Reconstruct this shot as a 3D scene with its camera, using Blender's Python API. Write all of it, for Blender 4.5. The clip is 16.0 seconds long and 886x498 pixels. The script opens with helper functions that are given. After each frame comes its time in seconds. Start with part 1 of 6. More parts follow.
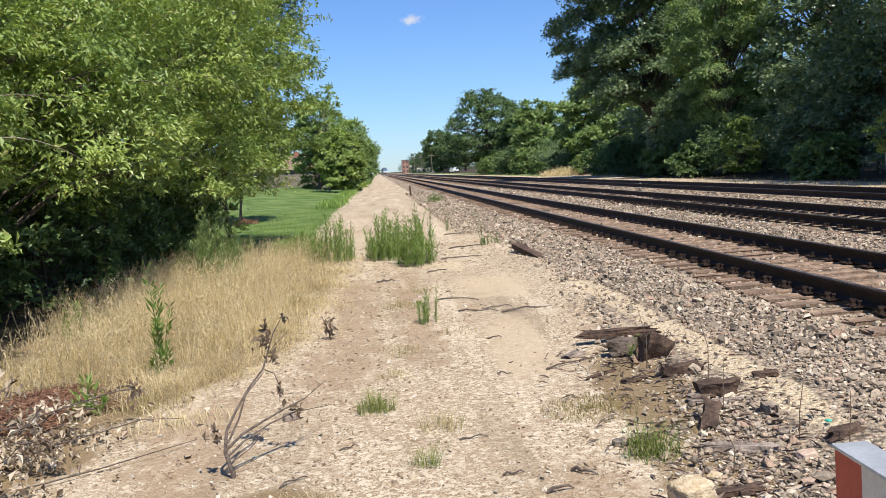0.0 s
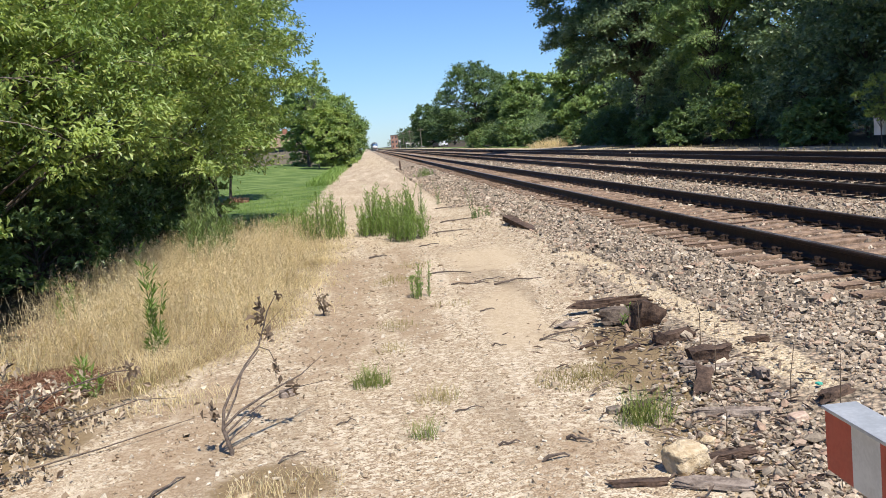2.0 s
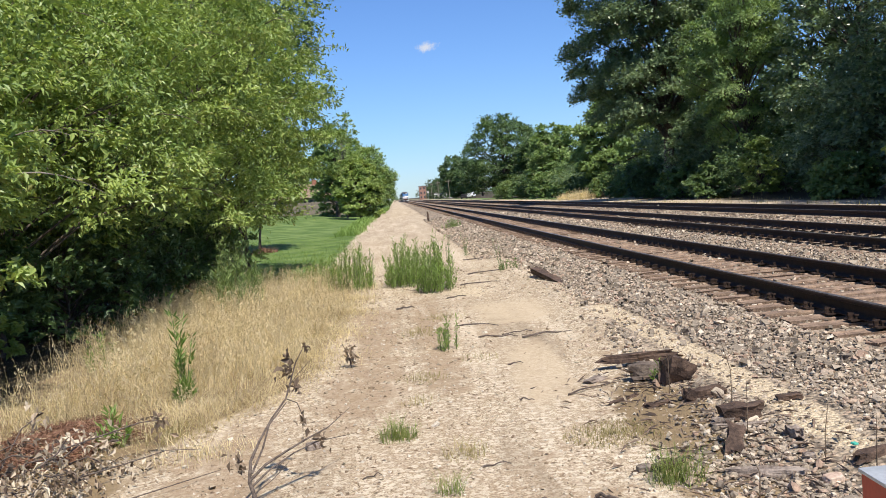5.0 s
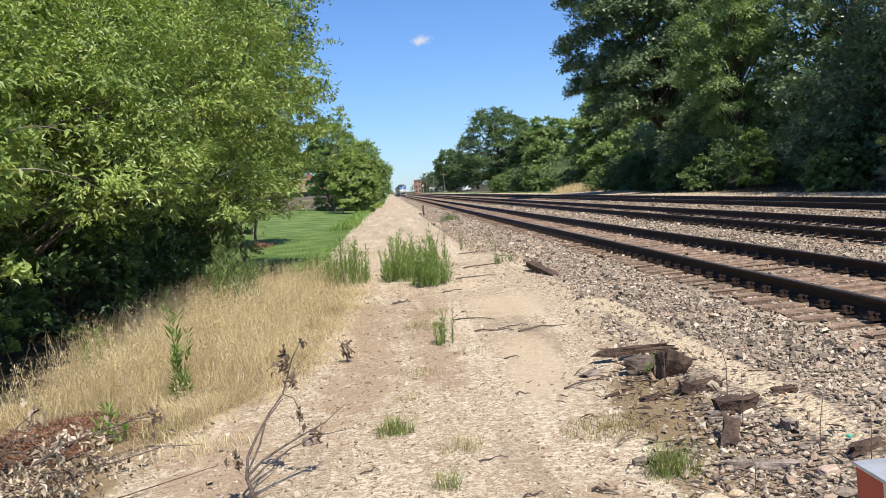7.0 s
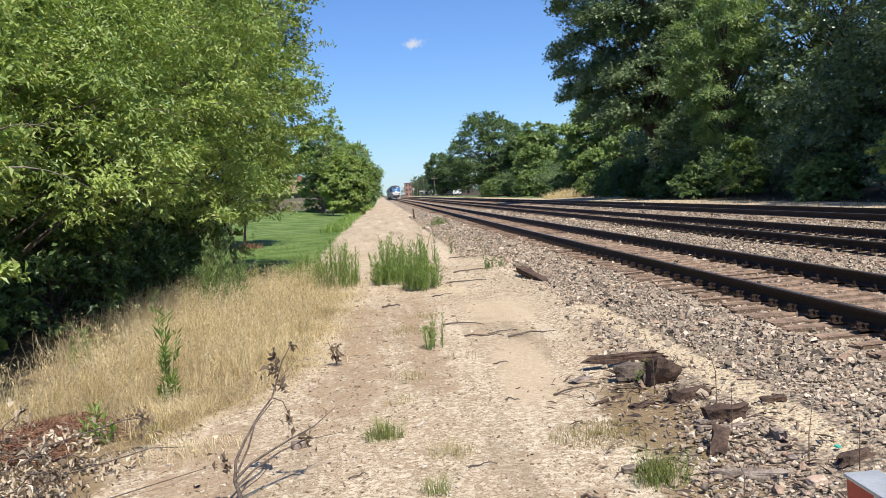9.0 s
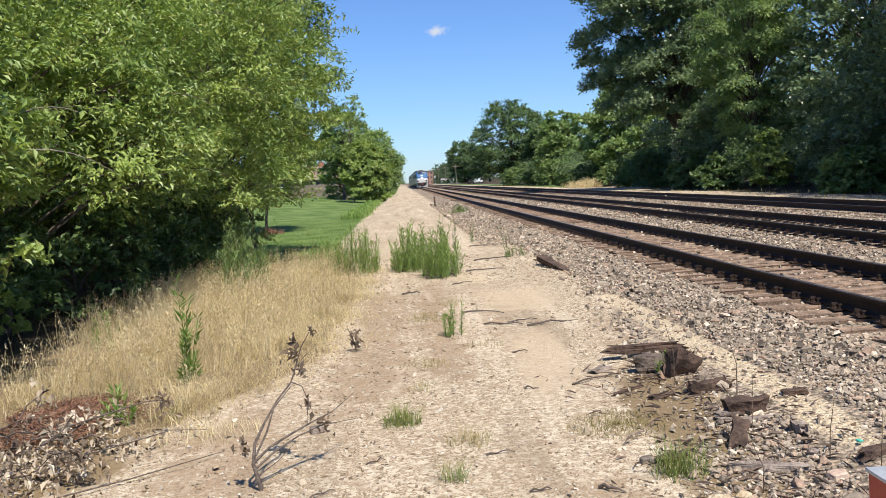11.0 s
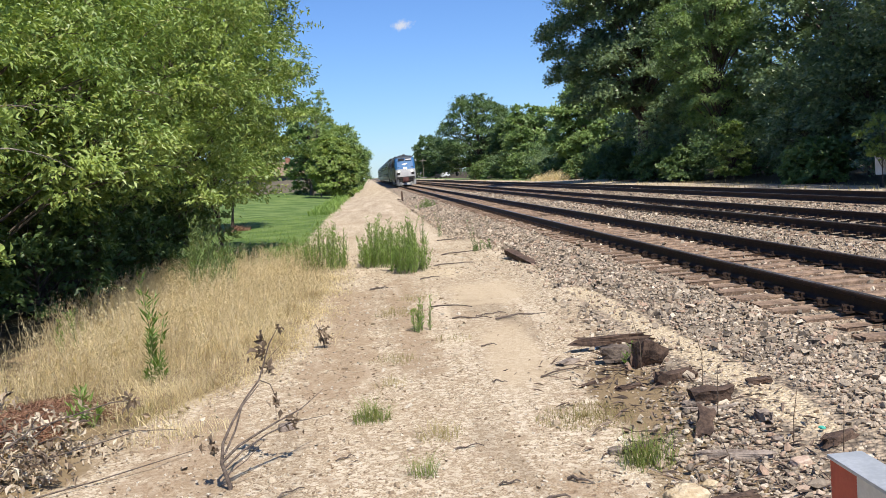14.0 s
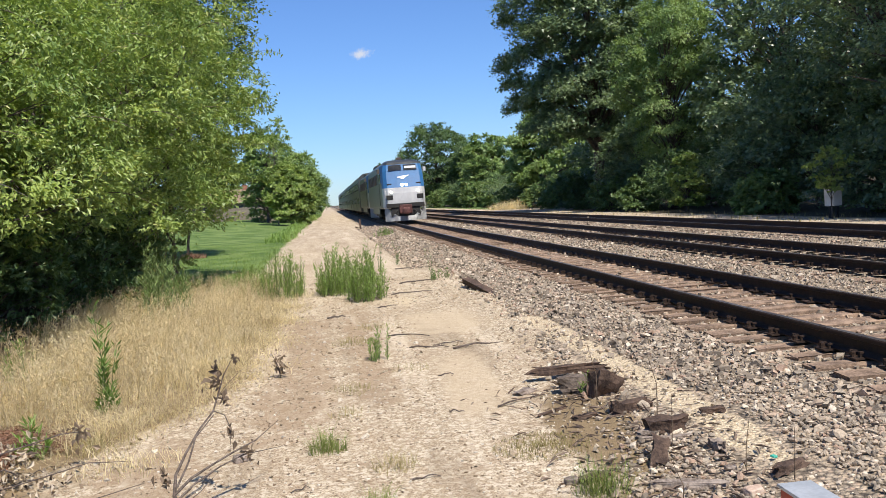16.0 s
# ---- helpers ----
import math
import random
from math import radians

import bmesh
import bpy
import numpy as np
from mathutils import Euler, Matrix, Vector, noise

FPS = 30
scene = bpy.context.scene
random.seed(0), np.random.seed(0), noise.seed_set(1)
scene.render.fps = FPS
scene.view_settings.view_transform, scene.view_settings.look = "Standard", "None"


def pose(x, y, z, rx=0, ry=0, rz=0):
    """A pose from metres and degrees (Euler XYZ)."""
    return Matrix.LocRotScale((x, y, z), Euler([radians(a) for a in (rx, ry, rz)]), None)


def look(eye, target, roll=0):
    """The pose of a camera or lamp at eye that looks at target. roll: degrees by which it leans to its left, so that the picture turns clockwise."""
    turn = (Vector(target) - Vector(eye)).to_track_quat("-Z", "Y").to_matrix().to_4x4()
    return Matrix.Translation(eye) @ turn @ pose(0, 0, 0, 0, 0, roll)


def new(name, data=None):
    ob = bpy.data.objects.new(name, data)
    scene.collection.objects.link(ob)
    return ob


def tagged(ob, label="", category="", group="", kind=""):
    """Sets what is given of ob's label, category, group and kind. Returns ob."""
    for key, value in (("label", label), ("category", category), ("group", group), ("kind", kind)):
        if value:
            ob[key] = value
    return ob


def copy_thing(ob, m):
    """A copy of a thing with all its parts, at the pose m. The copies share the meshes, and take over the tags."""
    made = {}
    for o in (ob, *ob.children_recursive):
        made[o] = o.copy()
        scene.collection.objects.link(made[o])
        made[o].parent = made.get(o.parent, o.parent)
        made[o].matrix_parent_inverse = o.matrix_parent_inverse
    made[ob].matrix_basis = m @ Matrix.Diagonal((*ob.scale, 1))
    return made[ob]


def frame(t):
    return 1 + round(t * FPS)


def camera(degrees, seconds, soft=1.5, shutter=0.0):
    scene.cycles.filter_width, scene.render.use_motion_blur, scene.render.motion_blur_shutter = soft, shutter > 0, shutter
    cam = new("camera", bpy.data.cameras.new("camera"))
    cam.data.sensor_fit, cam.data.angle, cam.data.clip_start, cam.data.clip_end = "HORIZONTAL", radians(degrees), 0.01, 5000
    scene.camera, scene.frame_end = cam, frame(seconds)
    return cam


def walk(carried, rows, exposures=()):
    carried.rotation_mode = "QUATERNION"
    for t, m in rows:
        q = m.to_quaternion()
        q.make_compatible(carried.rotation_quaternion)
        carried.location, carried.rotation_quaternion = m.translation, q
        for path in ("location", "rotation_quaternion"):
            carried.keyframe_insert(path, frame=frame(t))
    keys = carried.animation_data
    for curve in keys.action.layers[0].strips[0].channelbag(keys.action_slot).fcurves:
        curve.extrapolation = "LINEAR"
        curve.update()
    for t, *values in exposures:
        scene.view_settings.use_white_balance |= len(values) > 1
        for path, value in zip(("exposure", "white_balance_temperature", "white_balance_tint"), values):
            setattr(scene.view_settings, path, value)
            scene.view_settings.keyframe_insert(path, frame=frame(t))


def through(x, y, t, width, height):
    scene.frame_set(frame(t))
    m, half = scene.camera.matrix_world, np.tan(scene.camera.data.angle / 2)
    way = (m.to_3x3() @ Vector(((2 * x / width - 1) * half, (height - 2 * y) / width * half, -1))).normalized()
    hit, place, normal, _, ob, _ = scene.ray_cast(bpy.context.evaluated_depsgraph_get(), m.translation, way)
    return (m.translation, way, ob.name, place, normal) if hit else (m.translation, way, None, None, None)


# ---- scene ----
cam = camera(50.9, 16.0, soft=0.6)
PATH = [
    (0, (0.018, 0.031, 1.740), (0.1460, 2.0194, 1.5676), -4.16),
    (0.5, (0.016, 0.026, 1.743), (0.1348, 2.0132, 1.5492), -4.77),
    (1, (0.012, 0.020, 1.745), (0.1313, 2.0076, 1.5551), -4.83),
    (1.5, (0.015, 0.014, 1.742), (0.1258, 2.0000, 1.5358), -5.40),
    (2, (0.014, 0.008, 1.739), (0.1552, 1.9897, 1.5103), -5.48),
    (2.5, (0.011, 0.009, 1.741), (0.1606, 1.9904, 1.5151), -5.49),
    (3, (0.006, 0.005, 1.745), (0.1323, 1.9902, 1.5368), -5.28),
    (3.5, (0.008, 0.006, 1.748), (0.1397, 1.9935, 1.5618), -4.81),
    (4, (0.007, 0.007, 1.750), (0.1318, 1.9973, 1.5997), -5.03),
    (4.2, (0.007, 0.006, 1.752), (0.1162, 1.9993, 1.6242), -5.24),
    (6.5, (0.006, -0.005, 1.765), (0.0936, 1.9898, 1.6545), -5.11),
    (7, (0.005, -0.006, 1.768), (0.1070, 1.9875, 1.6382), -5.39),
    (7.5, (0.003, -0.004, 1.769), (0.1066, 1.9892, 1.6459), -5.29),
    (8, (0.001, -0.001, 1.772), (0.1065, 1.9934, 1.6684), -4.98),
    (8.5, (-0.009, 0.000, 1.775), (0.1057, 1.9935, 1.6611), -4.62),
    (9, (-0.010, 0.003, 1.778), (0.1150, 1.9953, 1.6540), -4.52),
    (11.5, (-0.009, 0.019, 1.768), (0.0627, 2.0121, 1.6153), -3.82),
    (12, (-0.005, 0.020, 1.765), (0.0809, 2.0122, 1.6047), -4.34),
    (12.5, (-0.003, 0.023, 1.763), (0.1091, 2.0134, 1.5975), -4.83),
    (13, (-0.002, 0.022, 1.773), (0.1185, 2.0108, 1.6043), -4.46),
    (13.5, (-0.001, 0.018, 1.774), (0.1200, 2.0073, 1.6073), -4.19),
    (14, (-0.001, 0.013, 1.776), (0.1453, 2.0011, 1.6127), -4.46),
    (14.5, (-0.001, 0.011, 1.780), (0.1768, 1.9981, 1.6337), -4.47),
    (15, (0.002, 0.005, 1.782), (0.2040, 1.9909, 1.6568), -4.19),
    (15.5, (0.001, 0.001, 1.785), (0.2243, 1.9853, 1.6660), -3.89),
    (16, (0.002, -0.003, 1.788), (0.2426, 1.9799, 1.6782), -4.03),
]
walk(cam, [(t, look(eye, target, roll)) for t, eye, target, roll in PATH])

# ---- world, sun, exposure ----
scene.view_settings.exposure = 0.45
SUN = Vector((0.24, -0.5, 0.83)).normalized()
world = bpy.data.worlds.new("sky")
scene.world = world
world.use_nodes = True
wn = world.node_tree.nodes
sky = wn.new("ShaderNodeTexSky")
sky.sky_type = "NISHITA"
sky.sun_disc = False
sky.sun_elevation = math.asin(SUN.z)
sky.sun_rotation = math.atan2(SUN.x, SUN.y)
sky.air_density, sky.dust_density, sky.ozone_density = 1.0, 0.1, 3.0
tint = wn.new("ShaderNodeMixRGB")
tint.blend_type, tint.inputs[0].default_value = "MULTIPLY", 1.0
tint.inputs[2].default_value = (0.63, 0.85, 1.24, 1)
world.node_tree.links.new(sky.outputs[0], tint.inputs[1])
world.node_tree.links.new(tint.outputs[0], wn["Background"].inputs[0])
wn["Background"].inputs[1].default_value = 0.086
sun_data = bpy.data.lights.new("sun", "SUN")
sun_data.energy, sun_data.angle, sun_data.color = 5.0, radians(0.55), (1.0, 0.935, 0.84)
sun = new("sun", sun_data)
sun.matrix_world = look((0, 0, 60), Vector((0, 0, 60)) - SUN)


# ---- materials ----
class Nodes:
    """A small writer for node materials."""

    def __init__(self, name):
        self.m = bpy.data.materials.new(name)
        self.m.use_nodes = True
        self.t = self.m.node_tree
        self.b = self.t.nodes["Principled BSDF"]
        self.out = self.t.nodes["Material Output"]

    def n(self, kind, **kw):
        node = self.t.nodes.new("ShaderNode" + kind)
        if "operation" in kw:
            node.operation = kw["operation"]
        if "blend_type" in kw:
            node.blend_type = kw["blend_type"]
        if "feature" in kw:
            node.feature = kw["feature"]
        if "interpolation_type" in kw:
            node.interpolation_type = kw["interpolation_type"]
        if "attribute_name" in kw:
            node.attribute_name = kw["attribute_name"]
        return node

    def link(self, a, b):
        self.t.links.new(a, b)

    def put(self, socket, value):
        if isinstance(value, bpy.types.NodeSocket):
            self.link(value, socket)
        elif isinstance(value, tuple) and len(value) == 3 and socket.type == "RGBA":
            socket.default_value = (*value, 1)
        else:
            socket.default_value = value

    def coord(self):
        return self.n("TexCoord").outputs["Object"]

    def position(self):
        return self.n("NewGeometry").outputs["Position"]

    def noise(self, scale, detail=4.0, vec=None, rough=0.6):
        x = self.n("TexNoise")
        x.inputs["Scale"].default_value, x.inputs["Detail"].default_value = scale, detail
        x.inputs["Roughness"].default_value = rough
        if vec is not None:
            self.link(vec, x.inputs["Vector"])
        return x.outputs["Fac"]

    def cells(self, scale, vec=None, feature="F1"):
        x = self.n("TexVoronoi", feature=feature)
        x.inputs["Scale"].default_value = scale
        if vec is not None:
            self.link(vec, x.inputs["Vector"])
        return x

    def math(self, op, a, b=0.0):
        x = self.n("Math", operation=op)
        self.put(x.inputs[0], a)
        self.put(x.inputs[1], b)
        return x.outputs[0]

    def mix(self, fac, a, b, mode="MIX"):
        x = self.n("MixRGB", blend_type=mode)
        self.put(x.inputs[0], fac)
        self.put(x.inputs[1], a)
        self.put(x.inputs[2], b)
        return x.outputs[0]

    def ramp(self, fac, stops):
        x = self.n("ValToRGB")
        while len(x.color_ramp.elements) < len(stops):
            x.color_ramp.elements.new(0.5)
        for e, (p, c) in zip(x.color_ramp.elements, stops):
            e.position, e.color = p, (*c, 1) if len(c) == 3 else c
        self.put(x.inputs[0], fac)
        return x.outputs[0]

    def step(self, v, lo, hi):
        x = self.n("MapRange", interpolation_type="SMOOTHSTEP")
        self.put(x.inputs["Value"], v)
        x.inputs["From Min"].default_value, x.inputs["From Max"].default_value = lo, hi
        return x.outputs["Result"]

    def bump(self, height, strength, distance):
        x = self.n("Bump")
        self.put(x.inputs["Height"], height)
        x.inputs["Strength"].default_value, x.inputs["Distance"].default_value = strength, distance
        self.link(x.outputs[0], self.b.inputs["Normal"])

    def done(self, color, rough=0.85, metal=0.0, spec=0.3):
        self.put(self.b.inputs["Base Color"], color)
        self.put(self.b.inputs["Roughness"], rough)
        self.put(self.b.inputs["Metallic"], metal)
        self.put(self.b.inputs["Specular IOR Level"], spec)
        return self.m


def plain(name, a, b, scale=6.0, rough=0.8, metal=0.0, bump=0.3, depth=0.005, fine=60.0, spec=0.3):
    """Two tones mixed by a coarse and a fine noise, with a fine relief."""
    k = Nodes(name)
    v = k.coord()
    coarse, small = k.noise(scale, 5, v), k.noise(fine, 3, v)
    f = k.step(k.math("ADD", k.math("MULTIPLY", coarse, 0.65), k.math("MULTIPLY", small, 0.35)), 0.36, 0.64)
    k.bump(small, bump, depth)
    return k.done(k.mix(f, a, b), k.math("ADD", k.math("MULTIPLY", coarse, 0.2), rough - 0.1), metal, spec)


def leafy(name, dark, light, through=0.3, rough=0.5, hue=None, scale=0.5):
    """Leaves: a tone for each leaf and for each bough, and light that comes through."""
    k = Nodes(name)
    g = k.n("NewGeometry")
    own = g.outputs["Random Per Island"]
    bough = k.noise(scale, 2, g.outputs["Position"])
    f = k.math("ADD", k.math("MULTIPLY", own, 0.5), k.math("MULTIPLY", k.step(bough, 0.35, 0.65), 0.5))
    c = k.mix(f, dark, light)
    if hue:
        c = k.mix(k.step(own, 0.93, 0.97), c, hue)
    k.done(c, rough, 0.0, 0.5)
    tr = k.n("BsdfTranslucent")
    k.link(k.mix(1.0, c, (1.0, 1.0, 0.55), "MULTIPLY"), tr.inputs["Color"])
    mx = k.n("MixShader")
    mx.inputs[0].default_value = through
    k.link(k.b.outputs[0], mx.inputs[1])
    k.link(tr.outputs[0], mx.inputs[2])
    k.link(mx.outputs[0], k.out.inputs["Surface"])
    return k.m


def stones(name, tones, rough=0.85):
    """Loose stones, a tone for each."""
    k = Nodes(name)
    g = k.n("NewGeometry")
    c = k.ramp(g.outputs["Random Per Island"], tones)
    v = g.outputs["Position"]
    c = k.mix(k.step(k.noise(70, 4, v), 0.35, 0.7), k.mix(0.35, c, (0.06, 0.05, 0.04)), c)
    k.bump(k.noise(160, 4, v), 0.35, 0.004)
    return k.done(c, rough)


def ground_material():
    k = Nodes("ground")
    p = k.position()

    def zone(name, wobble, lo, hi, scale):
        a = k.n("Attribute", attribute_name=name).outputs["Fac"]
        return k.step(k.math("ADD", a, k.math("MULTIPLY", k.math("SUBTRACT", k.noise(scale, 5, p), 0.5), wobble)), lo, hi)

    # crushed limestone of the path: cream grit, tan dust, brown litter
    grit = k.cells(75, p)
    grit2 = k.cells(32, p)
    tone = k.ramp(k.noise(26, 4, p), [(0.32, (0.34, 0.245, 0.145)), (0.5, (0.53, 0.43, 0.30)), (0.68, (0.68, 0.59, 0.45))])
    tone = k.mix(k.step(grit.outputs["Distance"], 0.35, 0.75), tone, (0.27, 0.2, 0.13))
    chips = k.step(grit2.outputs["Color"], 0.6, 0.7)
    path = k.mix(k.math("MULTIPLY", chips, 0.6), tone, (0.72, 0.63, 0.48))
    path = k.mix(k.math("MULTIPLY", zone("litter", 1.7, 0.36, 0.75, 3.4), 0.72), path, k.mix(k.noise(30, 5, p), (0.22, 0.15, 0.09), (0.40, 0.29, 0.185)))
    path = k.mix(k.math("MULTIPLY", k.step(k.noise(0.55, 5, p), 0.45, 0.62), 0.28), path, (0.33, 0.24, 0.15))
    path = k.mix(k.math("MULTIPLY", k.step(k.noise(11, 6, p, rough=0.75), 0.55, 0.66), 0.6), path, (0.21, 0.14, 0.085))
    # worn wheel ways and darker strips of old litter along the path
    way = k.n("Mapping")
    k.link(p, way.inputs["Vector"])
    way.inputs["Scale"].default_value = (1.5, 0.13, 1.0)
    along = k.noise(1.0, 6, way.outputs[0], rough=0.65)
    path = k.mix(k.math("MULTIPLY", k.step(along, 0.5, 0.66), 0.55), path, (0.25, 0.19, 0.125))
    path = k.mix(k.math("MULTIPLY", k.step(along, 0.46, 0.34), 0.5), path, (0.66, 0.56, 0.42))
    # fine dust
    dust = k.mix(k.noise(14, 5, p), (0.46, 0.36, 0.24), (0.55, 0.44, 0.30))
    c = k.mix(k.math("MULTIPLY", zone("dust", 1.3, 0.4, 0.9, 3.2), 0.72), path, dust)
    # ballast stones, the shade in the gaps between them painted dark
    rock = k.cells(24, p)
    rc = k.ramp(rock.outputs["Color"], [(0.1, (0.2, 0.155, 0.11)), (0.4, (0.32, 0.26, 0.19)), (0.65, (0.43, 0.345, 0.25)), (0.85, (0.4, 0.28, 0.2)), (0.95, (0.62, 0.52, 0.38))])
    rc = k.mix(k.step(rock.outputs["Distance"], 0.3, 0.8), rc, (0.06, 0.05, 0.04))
    rc = k.mix(k.math("MULTIPLY", k.step(k.noise(0.9, 6, p), 0.42, 0.6), 0.4), rc, (0.50, 0.395, 0.28))
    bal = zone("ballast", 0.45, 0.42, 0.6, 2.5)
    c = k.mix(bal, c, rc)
    # pale strip at the foot of the ballast
    c = k.mix(k.math("MULTIPLY", zone("pale", 0.7, 0.4, 0.65, 3.0), 0.9), c, k.mix(k.step(k.noise(55, 4, p), 0.3, 0.7), (0.36, 0.27, 0.165), (0.72, 0.60, 0.42)))
    # brown soil and straw
    soil = k.mix(k.noise(22, 6, p, rough=0.75), (0.12, 0.085, 0.05), (0.34, 0.25, 0.14))
    c = k.mix(zone("soil", 0.5, 0.4, 0.62, 2.0), c, soil)
    # dark soil and litter under the trees, their shade painted into the colour
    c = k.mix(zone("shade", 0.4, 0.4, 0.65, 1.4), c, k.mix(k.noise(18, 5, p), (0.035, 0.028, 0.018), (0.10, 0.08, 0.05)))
    # lawn
    grass = k.mix(k.step(k.noise(0.6, 7, p), 0.36, 0.64), (0.085, 0.145, 0.035), (0.2, 0.27, 0.085))
    grass = k.mix(k.noise(30, 5, p, rough=0.8), k.mix(0.45, grass, (0.03, 0.06, 0.01)), grass)
    lawn = zone("lawn", 1.0, 0.42, 0.58, 0.9)
    c = k.mix(lawn, c, grass)
    h = k.math("ADD", k.math("MULTIPLY", rock.outputs["Distance"], k.math("MULTIPLY", bal, -2.2)), k.math("MULTIPLY", k.math("ADD", grit.outputs["Distance"], k.noise(48, 4, p)), -0.55))
    k.bump(h, 0.75, 0.02)
    return k.done(c, 0.92, 0.0, 0.15)


GROUND = ground_material()
BARK = plain("bark", (0.055, 0.042, 0.032), (0.15, 0.12, 0.095), 9, 0.9, 0, 0.8, 0.02, 35)
BARK_PALE = plain("pale_bark", (0.12, 0.10, 0.08), (0.27, 0.235, 0.195), 9, 0.9, 0, 0.8, 0.02, 35)
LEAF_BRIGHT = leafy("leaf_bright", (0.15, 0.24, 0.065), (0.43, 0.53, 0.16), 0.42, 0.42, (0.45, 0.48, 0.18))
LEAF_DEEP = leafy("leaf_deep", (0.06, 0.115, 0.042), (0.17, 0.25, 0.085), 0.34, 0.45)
LEAF_MID = leafy("leaf_mid", (0.085, 0.155, 0.045), (0.25, 0.34, 0.11), 0.36, 0.5, (0.2, 0.2, 0.06))
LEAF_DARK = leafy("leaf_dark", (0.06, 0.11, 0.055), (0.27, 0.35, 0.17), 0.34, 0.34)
LEAF_FRESH = leafy("leaf_fresh", (0.12, 0.21, 0.07), (0.37, 0.48, 0.17), 0.4, 0.45)
LEAF_FAR = leafy("leaf_far", (0.055, 0.1, 0.045), (0.13, 0.185, 0.08), 0.25, 0.6)
STRAW = leafy("straw", (0.45, 0.35, 0.2), (0.92, 0.8, 0.55), 0.42, 0.7, (0.42, 0.33, 0.22), 1.6)
WEED = leafy("weed", (0.14, 0.24, 0.045), (0.30, 0.42, 0.11), 0.4, 0.55)
TUFT = leafy("tuft", (0.12, 0.17, 0.035), (0.30, 0.33, 0.09), 0.3, 0.6, (0.5, 0.42, 0.2))
TUFT_DRY = leafy("tuft_dry", (0.2, 0.17, 0.06), (0.42, 0.35, 0.16), 0.25, 0.7)
RUST = plain("rail_rust", (0.026, 0.017, 0.013), (0.06, 0.036, 0.025), 12, 0.75, 0.3, 0.3, 0.002, 90)
RAIL_TOP = plain("rail_head", (0.12, 0.09, 0.07), (0.3, 0.26, 0.22), 4, 0.4, 0.8, 0.05, 0.001, 50)


# ---- mesh helpers ----
def fast_mesh(name, verts, faces, sizes):
    """A mesh from numpy arrays: vertices, the faces' corners in a row, and each face's number of corners."""
    me = bpy.data.meshes.new(name)
    verts, faces, sizes = np.asarray(verts, np.float32), np.asarray(faces, np.int32).ravel(), np.asarray(sizes, np.int32)
    me.vertices.add(len(verts))
    me.vertices.foreach_set("co", verts.ravel())
    me.loops.add(len(faces))
    me.loops.foreach_set("vertex_index", faces)
    me.polygons.add(len(sizes))
    me.polygons.foreach_set("loop_start", np.r_[0, np.cumsum(sizes)[:-1]].astype(np.int32))
    me.polygons.foreach_set("loop_total", sizes)
    me.polygons.foreach_set("use_smooth", np.zeros(len(sizes), bool))
    me.update(calc_edges=True)
    me.validate()
    return me


def part(name, mesh, material, parent=None, label="", m=None, smooth=False):
    """Links a bmesh or a mesh as one object under a thing or a part."""
    if isinstance(mesh, bmesh.types.BMesh):
        me = bpy.data.meshes.new(name)
        mesh.to_mesh(me)
        mesh.free()
        mesh = me
    for x in material if isinstance(material, (list, tuple)) else [material]:
        if x.name not in [s.name for s in mesh.materials if s]:
            mesh.materials.append(x)
    if smooth:
        mesh.polygons.foreach_set("use_smooth", [True] * len(mesh.polygons))
    ob = new(name, mesh)
    if parent:
        ob.parent = parent
    if m is not None:
        ob.matrix_basis = m
    if label:
        ob["label"] = label
    return ob


def thing(name, m, label, category, group="", kind=""):
    ob = new(name)
    ob.empty_display_size = 0.2
    ob.matrix_basis = m
    return tagged(ob, label, category, group, kind)


def box(bm, x0, x1, y0, y1, z0, z1, bevel=0.0):
    r = bmesh.ops.create_cube(bm, size=1, matrix=Matrix.LocRotScale(((x0 + x1) / 2, (y0 + y1) / 2, (z0 + z1) / 2), None, (x1 - x0, y1 - y0, z1 - z0)))
    if bevel:
        es = list({e for v in r["verts"] for e in v.link_edges})
        bmesh.ops.bevel(bm, geom=es, offset=bevel, segments=2, affect="EDGES", profile=0.6)
    return bm


def boxed(*a, **k):
    return box(bmesh.new(), *a, **k)


def cyl(bm, a, b, r0, r1=None, n=12):
    """A tapered rod from a to b."""
    a, b = Vector(a), Vector(b)
    d = b - a
    m = Matrix.Translation((a + b) / 2) @ d.to_track_quat("Z", "Y").to_matrix().to_4x4()
    bmesh.ops.create_cone(bm, cap_ends=True, segments=n, radius1=r0, radius2=r0 if r1 is None else r1, depth=d.length, matrix=m)
    return bm


def tubes(paths, n=6):
    """Tapered tubes along paths of (point, radius), as arrays."""
    V, Fc, S, base = [], [], [], 0
    for pts in paths:
        P = np.array([q[0] for q in pts], float)
        R = np.array([q[1] for q in pts], float)
        for i, (c, r) in enumerate(zip(P, R)):
            d = P[min(i + 1, len(P) - 1)] - P[max(i - 1, 0)]
            d = d / (np.linalg.norm(d) + 1e-9)
            u = np.cross(d, (0.31, 0.95, 0.1))
            u /= np.linalg.norm(u) + 1e-9
            w = np.cross(d, u)
            for k in range(n):
                a = 2 * math.pi * k / n
                V.append(c + r * (math.cos(a) * u + math.sin(a) * w))
        for i in range(len(P) - 1):
            for k in range(n):
                q = base + i * n
                Fc += [q + k, q + (k + 1) % n, q + n + (k + 1) % n, q + n + k]
                S.append(4)
        base += len(P) * n
    return np.array(V), np.array(Fc), np.array(S)


